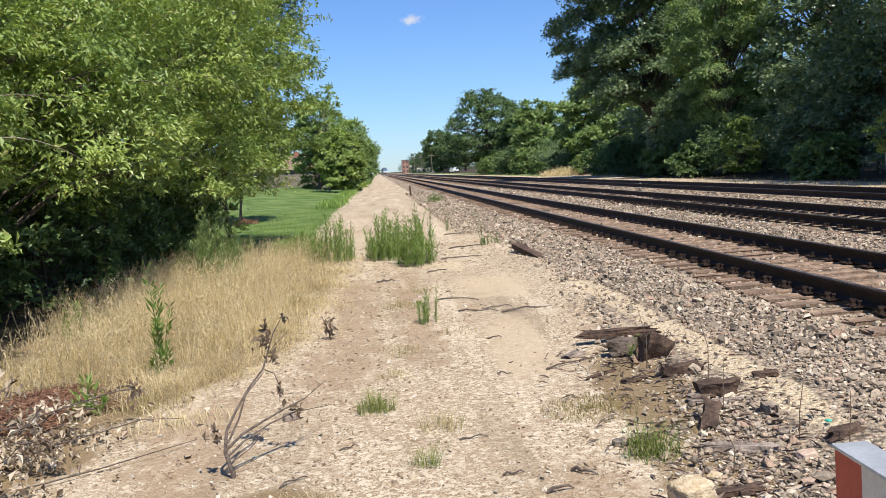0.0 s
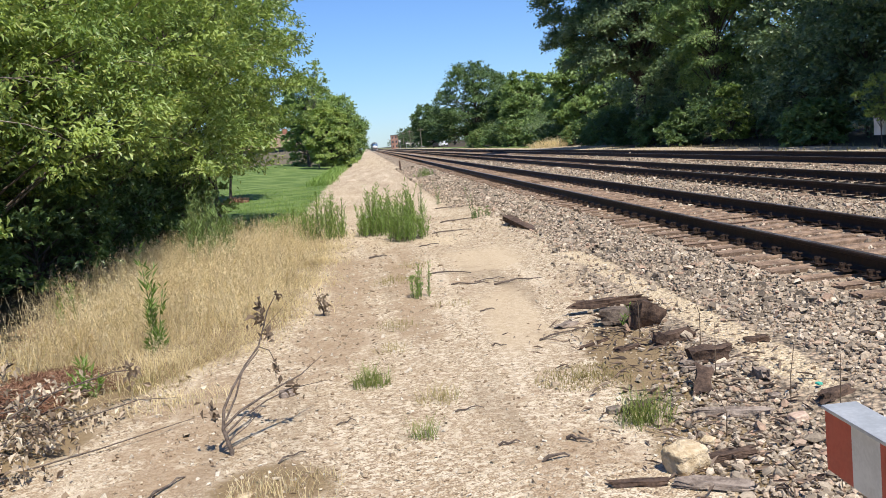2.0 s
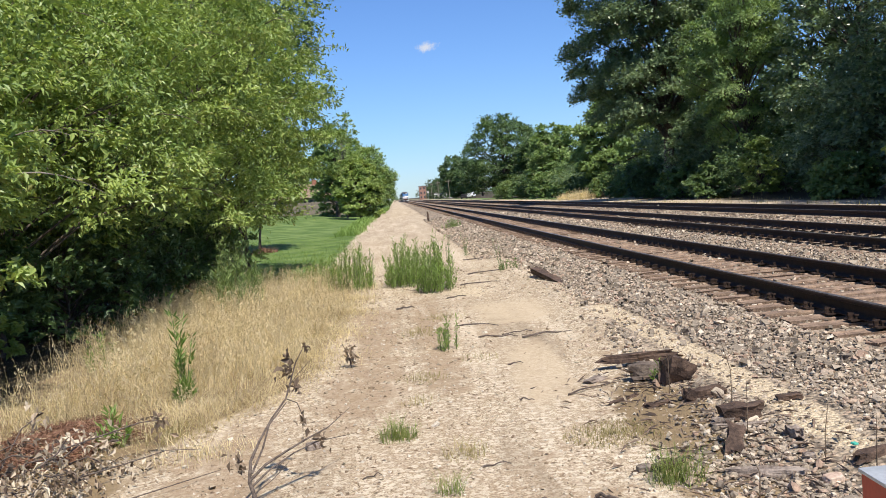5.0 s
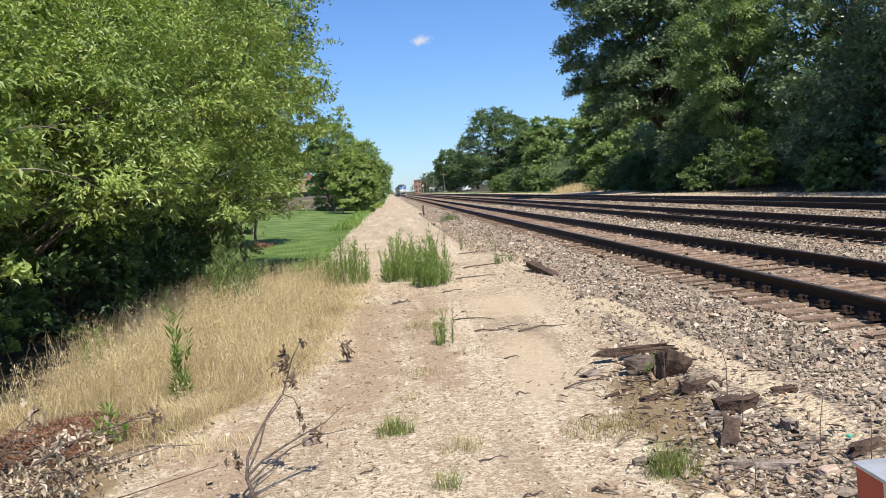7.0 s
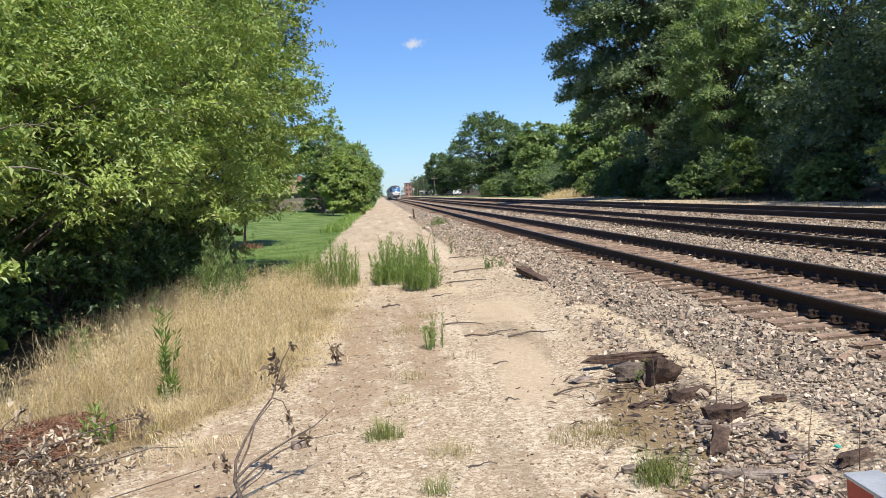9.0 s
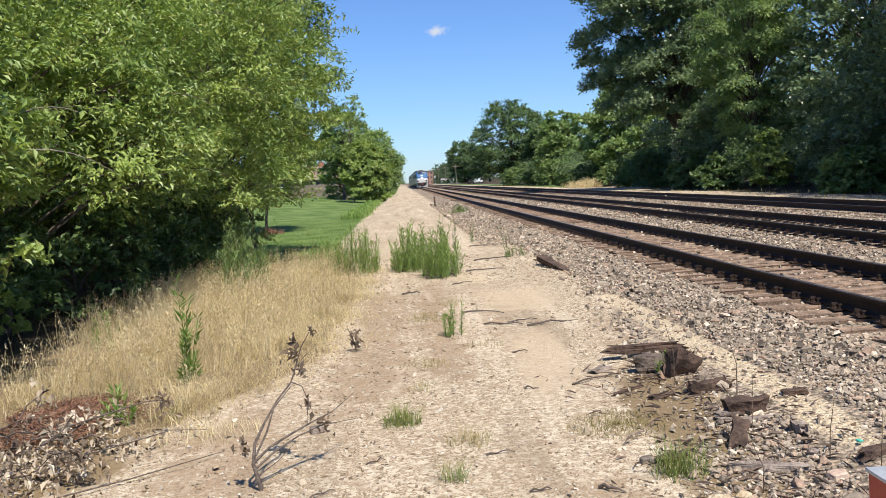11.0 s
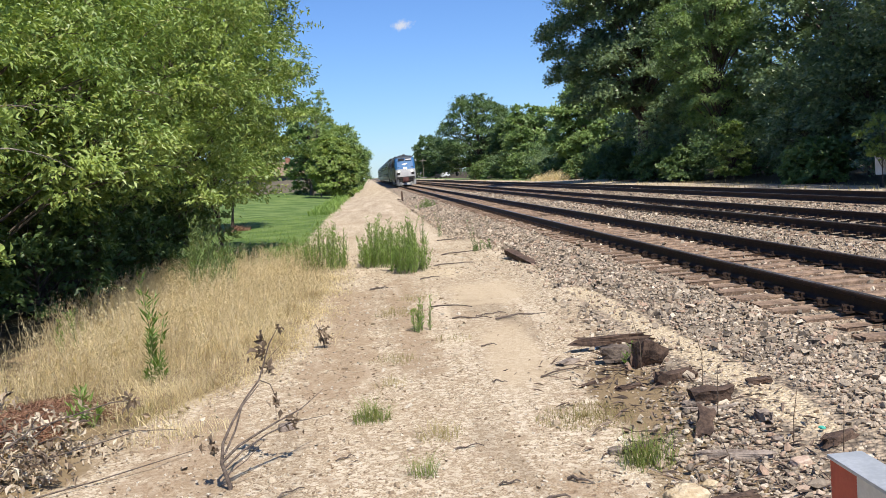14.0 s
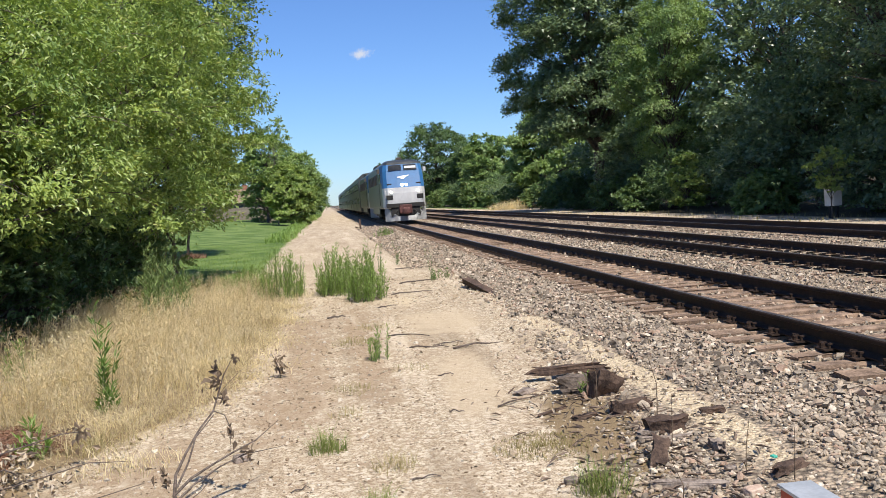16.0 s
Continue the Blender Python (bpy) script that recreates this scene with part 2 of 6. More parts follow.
def leaves(rng, centres, out, length, width, droop=0.4, fold=0.25, spread=0.6, face=None, simple=False):
    """A folded four-cornered leaf at each centre. out: the way that each tends to point."""
    n = len(centres)
    d = out + rng.normal(0, spread, (n, 3))
    d[:, 2] -= droop
    d /= np.linalg.norm(d, axis=1)[:, None] + 1e-9
    up = np.array([0, 0, 1.0]) + rng.normal(0, 0.55, (n, 3))
    if face is not None:
        up = up * 0.75 + face * 0.9
    s = np.cross(d, up)
    s /= np.linalg.norm(s, axis=1)[:, None] + 1e-9
    nn = np.cross(s, d)
    k = rng.uniform(0.65, 1.35, n)[:, None]
    L, W = length * k, width * k
    if simple:
        V = np.stack([centres - d * L * 0.45 + s * W * 0.3, centres + d * L * 0.55, centres - d * L * 0.1 - s * W * 0.75], 1).reshape(-1, 3)
        return V, np.arange(3 * n), np.full(n, 3)
    base, tip = centres - d * L * 0.5, centres + d * L * 0.5 - nn * L * 0.12
    mid = centres - d * L * 0.08
    a, b = mid + s * W * 0.5 + nn * W * fold, mid - s * W * 0.5 + nn * W * fold
    V = np.stack([base, a, tip, b], 1).reshape(-1, 3)
    i = np.arange(n)[:, None] * 4
    Fc = np.stack([i + 0, i + 1, i + 2, i + 0, i + 2, i + 3], 1).reshape(-1)
    return V, Fc, np.full(2 * n, 3)


def blades(rng, roots, height, width, lean=0.35, bend=0.5):
    """Grass blades, each of two pieces that bend over."""
    n = len(roots)
    a = rng.uniform(0, 2 * math.pi, n)
    out = np.stack([np.cos(a), np.sin(a), np.zeros(n)], 1)
    side = np.stack([-np.sin(a), np.cos(a), np.zeros(n)], 1)
    h = (height * rng.uniform(0.45, 1.15, n))[:, None]
    le = (lean * rng.uniform(0, 1, n))[:, None]
    up = np.array([0, 0, 1.0])
    m = roots + up * h * 0.55 + out * h * le * 0.4
    t = roots + up * h * (1 - 0.25 * le * bend) + out * h * le * (0.7 + bend)
    w = (width * rng.uniform(0.6, 1.3, n))[:, None]
    V = np.stack([roots - side * w / 2, roots + side * w / 2, m + side * w * 0.4, m - side * w * 0.4, t], 1).reshape(-1, 3)
    i = np.arange(n)[:, None] * 5
    Fc = np.concatenate([i + 0, i + 1, i + 2, i + 3, i + 3, i + 2, i + 4], 1).reshape(-1)
    return V, Fc, np.tile([4, 3], n)


def join(parts):
    V, Fc, S, base = [], [], [], 0
    for v, f, s in parts:
        V.append(v)
        Fc.append(np.asarray(f) + base)
        S.append(s)
        base += len(v)
    return np.concatenate(V), np.concatenate(Fc), np.concatenate(S)


# ---- the lie of the land ----
def smooth(v, lo, hi):
    t = np.clip((np.asarray(v, float) - lo) / (hi - lo), 0, 1)
    return t * t * (3 - 2 * t)


RAIL_Z, TIE_Z, BED_Z = 0.316, 0.128, 0.08
TRACKS = (5.357, 9.212, 13.342)


def land(x, y):
    """Height of the ground."""
    x, y = np.asarray(x, float), np.asarray(y, float)
    z = BED_Z * smooth(x, 1.9, 3.7) * (1 - smooth(x, 15.2, 17.5)) - 0.15 * smooth(x, 16, 22)
    z = z + 0.75 * smooth(-x, 2.6, 11) * smooth(y, 28, 110)
    z = z + 0.012 * np.sin(1.9 * x + 0.7 * y) * np.sin(1.3 * y - 0.8 * x) * (1 - smooth(x, 3, 4))
    return z + 0.05 * np.exp(-(((x - 2.45) / 0.5) ** 2)) * smooth(y, 4, 7) * (1 - smooth(y, 13, 18))


def build_ground():
    xs = np.unique(np.round(np.r_[np.geomspace(-7, -2500, 26), np.arange(-7, 5, 0.1), np.arange(5, 18, 0.35), np.geomspace(18, 2500, 24)], 3))
    ys = np.unique(np.round(np.r_[-300, -100, -40, -15, -6, -2, np.arange(0, 24, 0.16), np.geomspace(24, 4500, 90)], 3))
    X, Y = np.meshgrid(xs, ys)
    V = np.stack([X, Y, land(X, Y)], -1).reshape(-1, 3)
    nx, ny = len(xs), len(ys)
    i = (np.arange(ny - 1)[:, None] * nx + np.arange(nx - 1)[None]).ravel()
    Fc = np.stack([i, i + 1, i + nx + 1, i + nx], 1)
    me = fast_mesh("ground", V, Fc, np.full(len(i), 4))
    x, y = V[:, 0], V[:, 1]
    edge = 2.35 + 0.5 * smooth(y, 9, 16) - 0.35 * smooth(y, 18, 40) - 0.75 * (1 - smooth(y, 4.5, 7.5))
    ballast = smooth(x - edge, -0.45, 0.45) * (1 - smooth(x, 15.6, 17.0))
    lawn_edge = -2.05 - 0.25 * smooth(y, 30, 60) + 1.0 * smooth(y, 90, 170)
    lawn = smooth(lawn_edge - x, -0.7, 0.7) * smooth(y, 20.5, 24)
    lawn = np.maximum(lawn, smooth(x, 18.5, 20) * smooth(y, 95, 120) * (1 - smooth(x, 22, 24)))
    straw_edge = -0.75 - 0.25 * smooth(-y, -16, -10) - 1.1 * (1 - smooth(y, 6.4, 10))
    soil = smooth(straw_edge - x, -0.3, 0.4) * (1 - smooth(y, 18.5, 20.5)) * smooth(y, 6.2, 7.4)
    soil = np.maximum(soil, 0.75 * np.exp(-(((x + 0.65) / 0.55) ** 2 + ((y - 4.9) / 0.5) ** 2)))
    soil = np.maximum(soil, 0.95 * np.exp(-(((x - 1.85) / 0.42) ** 2 + ((y - 6.6) / 1.7) ** 2)))
    soil = np.maximum(soil, 0.85 * np.exp(-(((x - 1.7) / 0.45) ** 2 + ((y - 4.6) / 0.9) ** 2)))
    soil = np.maximum(soil, 0.8 * np.exp(-(((x + 2.6) / 0.9) ** 2 + ((y - 6.2) / 1.0) ** 2)))
    soil = np.maximum(soil, 0.47 * smooth(-1.75 + 0.12 * (y - 5) - x, -0.5, 0.5) * smooth(y, 3.0, 4.5) * (1 - smooth(y, 7.0, 8.0)))
    # where tree shade is darkened into the ground colour
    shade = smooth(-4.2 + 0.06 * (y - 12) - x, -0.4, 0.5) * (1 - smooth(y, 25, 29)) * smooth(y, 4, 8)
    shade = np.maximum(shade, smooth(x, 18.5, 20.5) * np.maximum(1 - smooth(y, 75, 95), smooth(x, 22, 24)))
    dust = 0.95 * np.exp(-(((x - 1.55) / 0.62) ** 2) ** 2 - (((y - 13.4) / 1.5) ** 2) ** 2)
    dust = np.maximum(dust, 0.9 * np.exp(-(((x - 1.25 - 0.06 * (y - 9)) / 0.34) ** 2) ** 2 - (((y - 8.9) / 2.0) ** 2) ** 2))
    dust = np.maximum(dust, 0.4 * smooth(y, 21, 30) * np.exp(-(((x + 0.3) / 2.0) ** 2) ** 2))
    pale = 1.0 * np.exp(-(((x - 2.66) / 0.2) ** 2)) * smooth(y, 4.5, 6.0) * (1 - smooth(y, 11.5, 14))
    pale = np.maximum(pale, 0.6 * np.exp(-(((x - 1.2) / 0.8) ** 2 + ((y - 16.6) / 2.0) ** 2)))
    litter = 0.8 * np.exp(-(((x + 0.45) / 0.55) ** 2)) * smooth(y, 6, 8) * (1 - smooth(y, 14, 17))
    litter = np.maximum(litter, 0.8 * np.exp(-(((x - 0.35) / 0.35) ** 2)) * smooth(y, 7, 9) * (1 - smooth(y, 15, 18)))
    litter = np.maximum(litter, 0.75 * np.exp(-(((x + 1.35) / 0.6) ** 2)) * (1 - smooth(y, 7, 9)))
    litter = np.maximum(litter, 0.7 * np.exp(-(((x - 1.0) / 0.5) ** 2 + ((y - 4.7) / 0.9) ** 2)))
    litter = np.maximum(litter, 0.6 * np.exp(-(((x - 1.0) / 0.45) ** 2 + ((y - 11.6) / 1.0) ** 2)))
    litter = np.maximum(litter, 0.34)
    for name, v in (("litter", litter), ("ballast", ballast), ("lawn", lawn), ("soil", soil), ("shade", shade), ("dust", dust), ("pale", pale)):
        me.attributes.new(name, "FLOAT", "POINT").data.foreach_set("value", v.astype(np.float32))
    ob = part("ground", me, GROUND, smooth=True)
    return tagged(ob, "pale gravel path, grey ballast and green lawn", "ground", kind="structure")


build_ground()


# ---- trees ----
def tree(seed, name, x, y, height, rx, rz, n_bough, per, size, leaf, bark, label, group="", trunk=0.16, low=0.25, ry=None, tilt=(0.0, 0.0), droop=0.4, full=0.0, bough=0.3, slim=0.5, simple=False, wall=0.0, shoots=0, hang=0.25, gap=0.56):
    """A tapered trunk, limbs, and a crown of single leaves gathered in domed boughs that stand apart.

    full swells the lower half, wall makes it stand upright, shoots are long arching twigs that stick out of the crown."""
    rng = np.random.default_rng(seed)
    ry = ry or rx
    z0 = float(land(x, y))
    t = thing(name, pose(x, y, z0), label, "tree" if name == "tree" else "shrub", group)
    cz = height - rz
    # bough centres: a lumpy shell, each kept clear of those before it, with a few inside
    m = n_bough * 5
    d = rng.normal(0, 1, (m, 3))
    d /= np.linalg.norm(d, axis=1)[:, None]
    knobs = rng.normal(0, 1, (14, 3))
    knobs /= np.linalg.norm(knobs, axis=1)[:, None]
    lump = 0.68 + 0.34 * np.exp(-7 * (1 - (d @ knobs.T).max(1)))
    r = lump * np.where(rng.uniform(0, 1, m) < 0.25, rng.uniform(0.35, 0.8, m), rng.uniform(0.86, 1.0, m))
    r = r * (1 + full * (1 - d[:, 2] ** 2) * (d[:, 2] < 0.3))
    A = d * r[:, None]
    A[:, :2] *= np.where(d[:, 2] < 0.1, np.maximum(1 - d[:, 2] ** 2, 0.05) ** (-0.5 * wall), 1.0)[:, None]
    A = A * (rx, ry, rz) + (tilt[0], tilt[1], cz)
    wide = rng.uniform(0.6, 1.3, m) * rx * bough
    ok = A[:, 2] > height * low
    A, wide = A[ok], wide[ok]
    C, sz = np.zeros((0, 3)), np.zeros(0)
    for q, w in zip(A, wide):
        if len(C) < n_bough and (len(C) == 0 or (np.linalg.norm((C - q) * (1, 1, 1.25), axis=1) > gap * (sz + w)).all()):
            C, sz = np.vstack([C, q]), np.append(sz, w)
    per = int(per * n_bough / max(len(C), 1))
    axis = np.array([0, 0, cz])
    paths = []
    spine = [Vector((tilt[0] * 0.8 * s ** 1.5 + 0.06 * rx * math.sin(4 * s + seed) * s, tilt[1] * 0.8 * s ** 1.5 + 0.05 * rx * math.sin(3 * s + 2 * seed) * s, height * 0.82 * s - 0.06)) for s in np.linspace(0, 1, 8)]
    trunk_path = [(tuple(q), trunk * (1.35 - i * 0.05 if i == 0 else 1.0) * (1 - 0.85 * i / 7)) for i, q in enumerate(spine)]
    for c in C[:: max(1, len(C) // 46)]:
        s = float(np.clip((c[2] - 0.25 * rz) / (height * 0.82) * 0.8, 0.15, 0.95))
        k = s * 7
        i = min(int(k), 6)
        a = spine[i].lerp(spine[i + 1], k - i)
        b = Vector(c)
        m = a.lerp(b, 0.5) + Vector((0, 0, 0.1 * (b - a).length))
        r0 = trunk * (1 - 0.8 * s) * 0.5
        paths.append([(tuple(a), r0), (tuple(m), r0 * 0.6), (tuple(b), r0 * 0.15)])
    # leaves gathered along twigs that spread from each bough into a dome
    outs = C - axis * 0.8
    outs /= np.linalg.norm(outs, axis=1)[:, None] + 1e-9
    cs, os_, fs = [], [], []
    for c, s, o in zip(C, sz, outs):
        nt = max(3, int(per * (s / sz.mean()) ** 2 / 9))
        v = rng.normal(0, 1, (nt, 3)) + o * 0.75 + (0, 0, 0.5)
        v[:, 2] = np.where(v[:, 2] < -0.3, -0.3 * v[:, 2], v[:, 2]) * 0.72
        v /= np.linalg.norm(v, axis=1)[:, None]
        ln = s * rng.uniform(0.75, 1.3, nt)
        k = rng.uniform(0.12, 1.0, (nt, 9)) ** 0.6
        q = c + v[:, None] * (ln[:, None] * k)[..., None] + rng.normal(0, 0.07 * s, (nt, 9, 3))
        q[..., 2] -= hang * s * k ** 2
        cs.append(q.reshape(-1, 3))
        os_.append(np.repeat(v, 9, 0))
        fs.append(np.repeat(v * 0.5 + o * 0.5, 9, 0))
    for i in range(shoots):
        j = rng.integers(len(C))
        o = outs[j] * (1, 1, 0.4) + rng.normal(0, 0.35, 3) + (0.25, -0.25, 0.25)
        o /= np.linalg.norm(o)
        ln = rng.uniform(0.9, 1.7) * max(sz[j], 0.6)
        a = C[j] + o * sz[j] * 0.5
        k = np.linspace(0, 1, 5)
        pts = a + o * ln * k[:, None] - np.array([0, 0, 0.4 * ln]) * k[:, None] ** 2
        paths.append([(tuple(q), 0.009 - 0.007 * kk) for q, kk in zip(pts, k)])
        n = int(ln / 0.035)
        kk = rng.uniform(0.15, 1, n)
        q = a + o * ln * kk[:, None] - np.array([0, 0, 0.4 * ln]) * kk[:, None] ** 2 + rng.normal(0, 0.045, (n, 3)) - (0, 0, 0.04)
        cs.append(q)
        os_.append(np.repeat(o[None], n, 0) * 0.5 + rng.normal(0, 0.5, (n, 3)))
        fs.append(np.repeat(o[None], n, 0))
    part("trunk", fast_mesh("trunk", *tubes([trunk_path], 10)), bark, t, smooth=True)
    part("branching", fast_mesh("branching", *tubes(paths, 5)), bark, t, smooth=True)["kind"] = "stuff"
    part("crown", fast_mesh("crown", *leaves(rng, np.concatenate(cs), np.concatenate(os_), size, size * slim, droop, face=np.concatenate(fs), simple=simple)), leaf, t)["kind"] = "stuff"
    return t


# ---- railroad tracks ----
WOOD_TIE = plain("tie_wood", (0.11, 0.075, 0.052), (0.33, 0.23, 0.16), 5, 0.9, 0, 0.6, 0.006, 45)
RAIL_SHAPE = [(-0.075, 0), (0.075, 0), (0.075, 0.012), (0.02, 0.03), (0.009, 0.05), (0.009, 0.118), (0.036, 0.13), (0.036, 0.158), (0.028, 0.17), (-0.028, 0.17), (-0.036, 0.158), (-0.036, 0.13), (-0.009, 0.118), (-0.009, 0.05), (-0.02, 0.03), (-0.075, 0.012)]


def rail_mesh(y0, y1):
    n = len(RAIL_SHAPE)
    V = [(x, y, z) for y in (y0, y1) for x, z in RAIL_SHAPE]
    Fc = [q for i in range(n) for q in (i, n + i, n + (i + 1) % n, (i + 1) % n)]
    me = fast_mesh("rail", V, Fc, [4] * n)
    me.materials.append(RUST)
    me.materials.append(RAIL_TOP)
    me.polygons[8].material_index = 1
    return me


def tie_mesh(seed):
    rng = random.Random(seed)
    bm = boxed(-1.3, 1.3, -0.11, 0.11, -0.17, 0.0, bevel=0.012)
    for v in bm.verts:
        if abs(v.co.x) > 1.2:
            v.co.x += rng.uniform(-0.05, 0.03)
            v.co.z += rng.uniform(-0.02, 0.004)
            v.co.y += rng.uniform(-0.012, 0.012)
    me = bpy.data.meshes.new("tie")
    bm.to_mesh(me)
    bm.free()
    return me


def plate_mesh():
    """Tie plate with its spikes and a rail anchor."""
    bm = boxed(-0.17, 0.17, -0.09, 0.09, 0.0, 0.016)
    for sx, sy in ((-0.1, -0.05), (-0.1, 0.05), (0.1, 0.04), (-0.145, 0.0)):
        box(bm, sx - 0.011, sx + 0.011, sy - 0.011, sy + 0.011, 0.016, 0.055)
        box(bm, sx - 0.014, sx + 0.026, sy - 0.016, sy + 0.016, 0.05, 0.066)
    box(bm, -0.1, -0.06, 0.11, 0.135, 0.0, 0.06)
    me = bpy.data.meshes.new("tie_plate")
    bm.to_mesh(me)
    bm.free()
    return me


def build_tracks():
    ties = [tie_mesh(k) for k in range(5)]
    plate = plate_mesh()
    rail = rail_mesh(-25, 1600)
    rng = random.Random(5)
    for n, cx in enumerate(TRACKS):
        t = thing("railroad_track", pose(cx, 0, RAIL_Z - 0.17), "weathered railroad track of dark rails on wooden ties in ballast", "railroad track", "parallel tracks", "structure")
        for s in (-1, 1):
            part("rail", rail, [RUST, RAIL_TOP], t, "dark rusty steel rail with a worn head", m=pose(s * 0.7525, 0, 0))
        near = (150, 70, 40)[n]
        for i in range(near):
            y = 3.0 + 0.51 * i + (n * 0.2) + rng.uniform(-0.05, 0.05)
            o = part("tie", ties[rng.randrange(5)], WOOD_TIE, t, m=pose(rng.uniform(-0.09, 0.09), y, TIE_Z - RAIL_Z + 0.17 - 0.03 * n + rng.uniform(-0.012, 0.006), 0, rng.uniform(-0.4, 0.4), rng.uniform(-1.6, 1.6)))
        for i in range((90, 60, 34)[n]):
            y = 3.0 + 0.51 * i + n * 0.2
            for s in (-1, 1):
                part("tie_plate", plate, RUST, t, m=pose(s * 0.7525, y, -0.014, 0, 0, 180 if s > 0 else 0))
        # the ties beyond, in one piece
        ext = []
        y = 3.0 + 0.51 * near
        while y < 420:
            x = rng.uniform(-0.08, 0.08)
            ext.append((x, y))
            y += 0.51
        V, Fc, S = [], [], []
        for x, y in ext:
            b = len(V)
            zt = TIE_Z - RAIL_Z + 0.17 - 0.02 * n + rng.uniform(-0.012, 0.006)
            V += [(x + sx, y + sy, zt + sz) for sz in (-0.16, 0) for sx, sy in ((-1.3, -0.11), (1.3, -0.11), (1.3, 0.11), (-1.3, 0.11))]
            for q in ((4, 5, 6, 7), (0, 1, 5, 4), (1, 2, 6, 5), (2, 3, 7, 6), (3, 0, 4, 7)):
                Fc += [b + k for k in q]
                S.append(4)
        far = part("far_ties", fast_mesh("far_ties", V, Fc, S), WOOD_TIE, t)
        far["kind"] = "stuff"


build_tracks()


# ---- loose stones ----
def rocks(rng, P, size, flat=0.7):
    """Angular stones: eight jittered corners each."""
    n = len(P)
    C = np.array([(a, b, c) for c in (-1, 1) for a, b in ((-1, -1), (1, -1), (1, 1), (-1, 1))], float) * 0.5
    s = (np.asarray(size) * np.ones(n))[:, None, None]
    q = C[None] * rng.uniform(0.3, 1.15, (n, 8, 3)) * (rng.uniform(0.6, 1.45, (n, 1, 3)) * (1, 1, flat))
    a, b = rng.uniform(0, 6.28, n), rng.normal(0, 0.7, n)
    ca, sa, cb, sb = np.cos(a), np.sin(a), np.cos(b), np.sin(b)
    x, y, z = q[..., 0], q[..., 1], q[..., 2]
    y, z = y * cb[:, None] - z * sb[:, None], y * sb[:, None] + z * cb[:, None]
    x, y = x * ca[:, None] - y * sa[:, None], x * sa[:, None] + y * ca[:, None]
    V = (np.stack([x, y, z], -1) * s + P[:, None]).reshape(-1, 3)
    f = np.array([(4, 5, 6, 7), (0, 1, 5, 4), (1, 2, 6, 5), (2, 3, 7, 6), (3, 0, 4, 7)])
    Fc = (np.arange(n)[:, None, None] * 8 + f[None]).reshape(-1)
    return V, Fc, np.full(5 * n, 4)


def pebbles(rng, P, size, flat=0.7):
    """Rounder broken stones: twelve jittered corners each."""
    n, g = len(P), 0.5 * (1 + 5 ** 0.5)
    C = np.array([(-1, g, 0), (1, g, 0), (-1, -g, 0), (1, -g, 0), (0, -1, g), (0, 1, g), (0, -1, -g), (0, 1, -g), (g, 0, -1), (g, 0, 1), (-g, 0, -1), (-g, 0, 1)]) / 3.8
    f = np.array([(0, 11, 5), (0, 5, 1), (0, 1, 7), (0, 7, 10), (0, 10, 11), (1, 5, 9), (5, 11, 4), (11, 10, 2), (10, 7, 6), (7, 1, 8), (3, 9, 4), (3, 4, 2), (3, 2, 6), (3, 6, 8), (3, 8, 9), (4, 9, 5), (2, 4, 11), (6, 2, 10), (8, 6, 7), (9, 8, 1)])
    q = C[None] * rng.uniform(0.62, 1.25, (n, 12, 1)) * rng.uniform(0.85, 1.15, (n, 12, 3)) * (rng.uniform(0.65, 1.4, (n, 1, 3)) * (1, 1, flat))
    a, b = rng.uniform(0, 6.28, n), rng.normal(0, 0.6, n)
    ca, sa, cb, sb = np.cos(a), np.sin(a), np.cos(b), np.sin(b)
    x, y, z = q[..., 0], q[..., 1], q[..., 2]
    y, z = y * cb[:, None] - z * sb[:, None], y * sb[:, None] + z * cb[:, None]
    x, y = x * ca[:, None] - y * sa[:, None], x * sa[:, None] + y * ca[:, None]
    V = (np.stack([x, y, z], -1) * (np.asarray(size) * np.ones(n))[:, None, None] + P[:, None]).reshape(-1, 3)
    return V, (np.arange(n)[:, None, None] * 12 + f[None]).reshape(-1), np.full(20 * n, 3)


BALLAST = stones("ballast_stone", [(0.0, (0.2, 0.16, 0.12)), (0.3, (0.33, 0.27, 0.2)), (0.55, (0.43, 0.355, 0.265)), (0.72, (0.48, 0.385, 0.28)), (0.84, (0.40, 0.27, 0.19)), (0.94, (0.66, 0.56, 0.43))])
GRAVEL = stones("gravel_stone", [(0.0, (0.24, 0.165, 0.10)), (0.3, (0.42, 0.33, 0.225)), (0.7, (0.57, 0.48, 0.35)), (0.92, (0.70, 0.62, 0.5))])


def scatter(rng, n, x0, x1, y0, y1, power=1.0):
    """Points over a strip, thicker towards its near end."""
    return np.stack([rng.uniform(x0, x1, n), y0 + (y1 - y0) * rng.uniform(0, 1, n) ** power], 1)


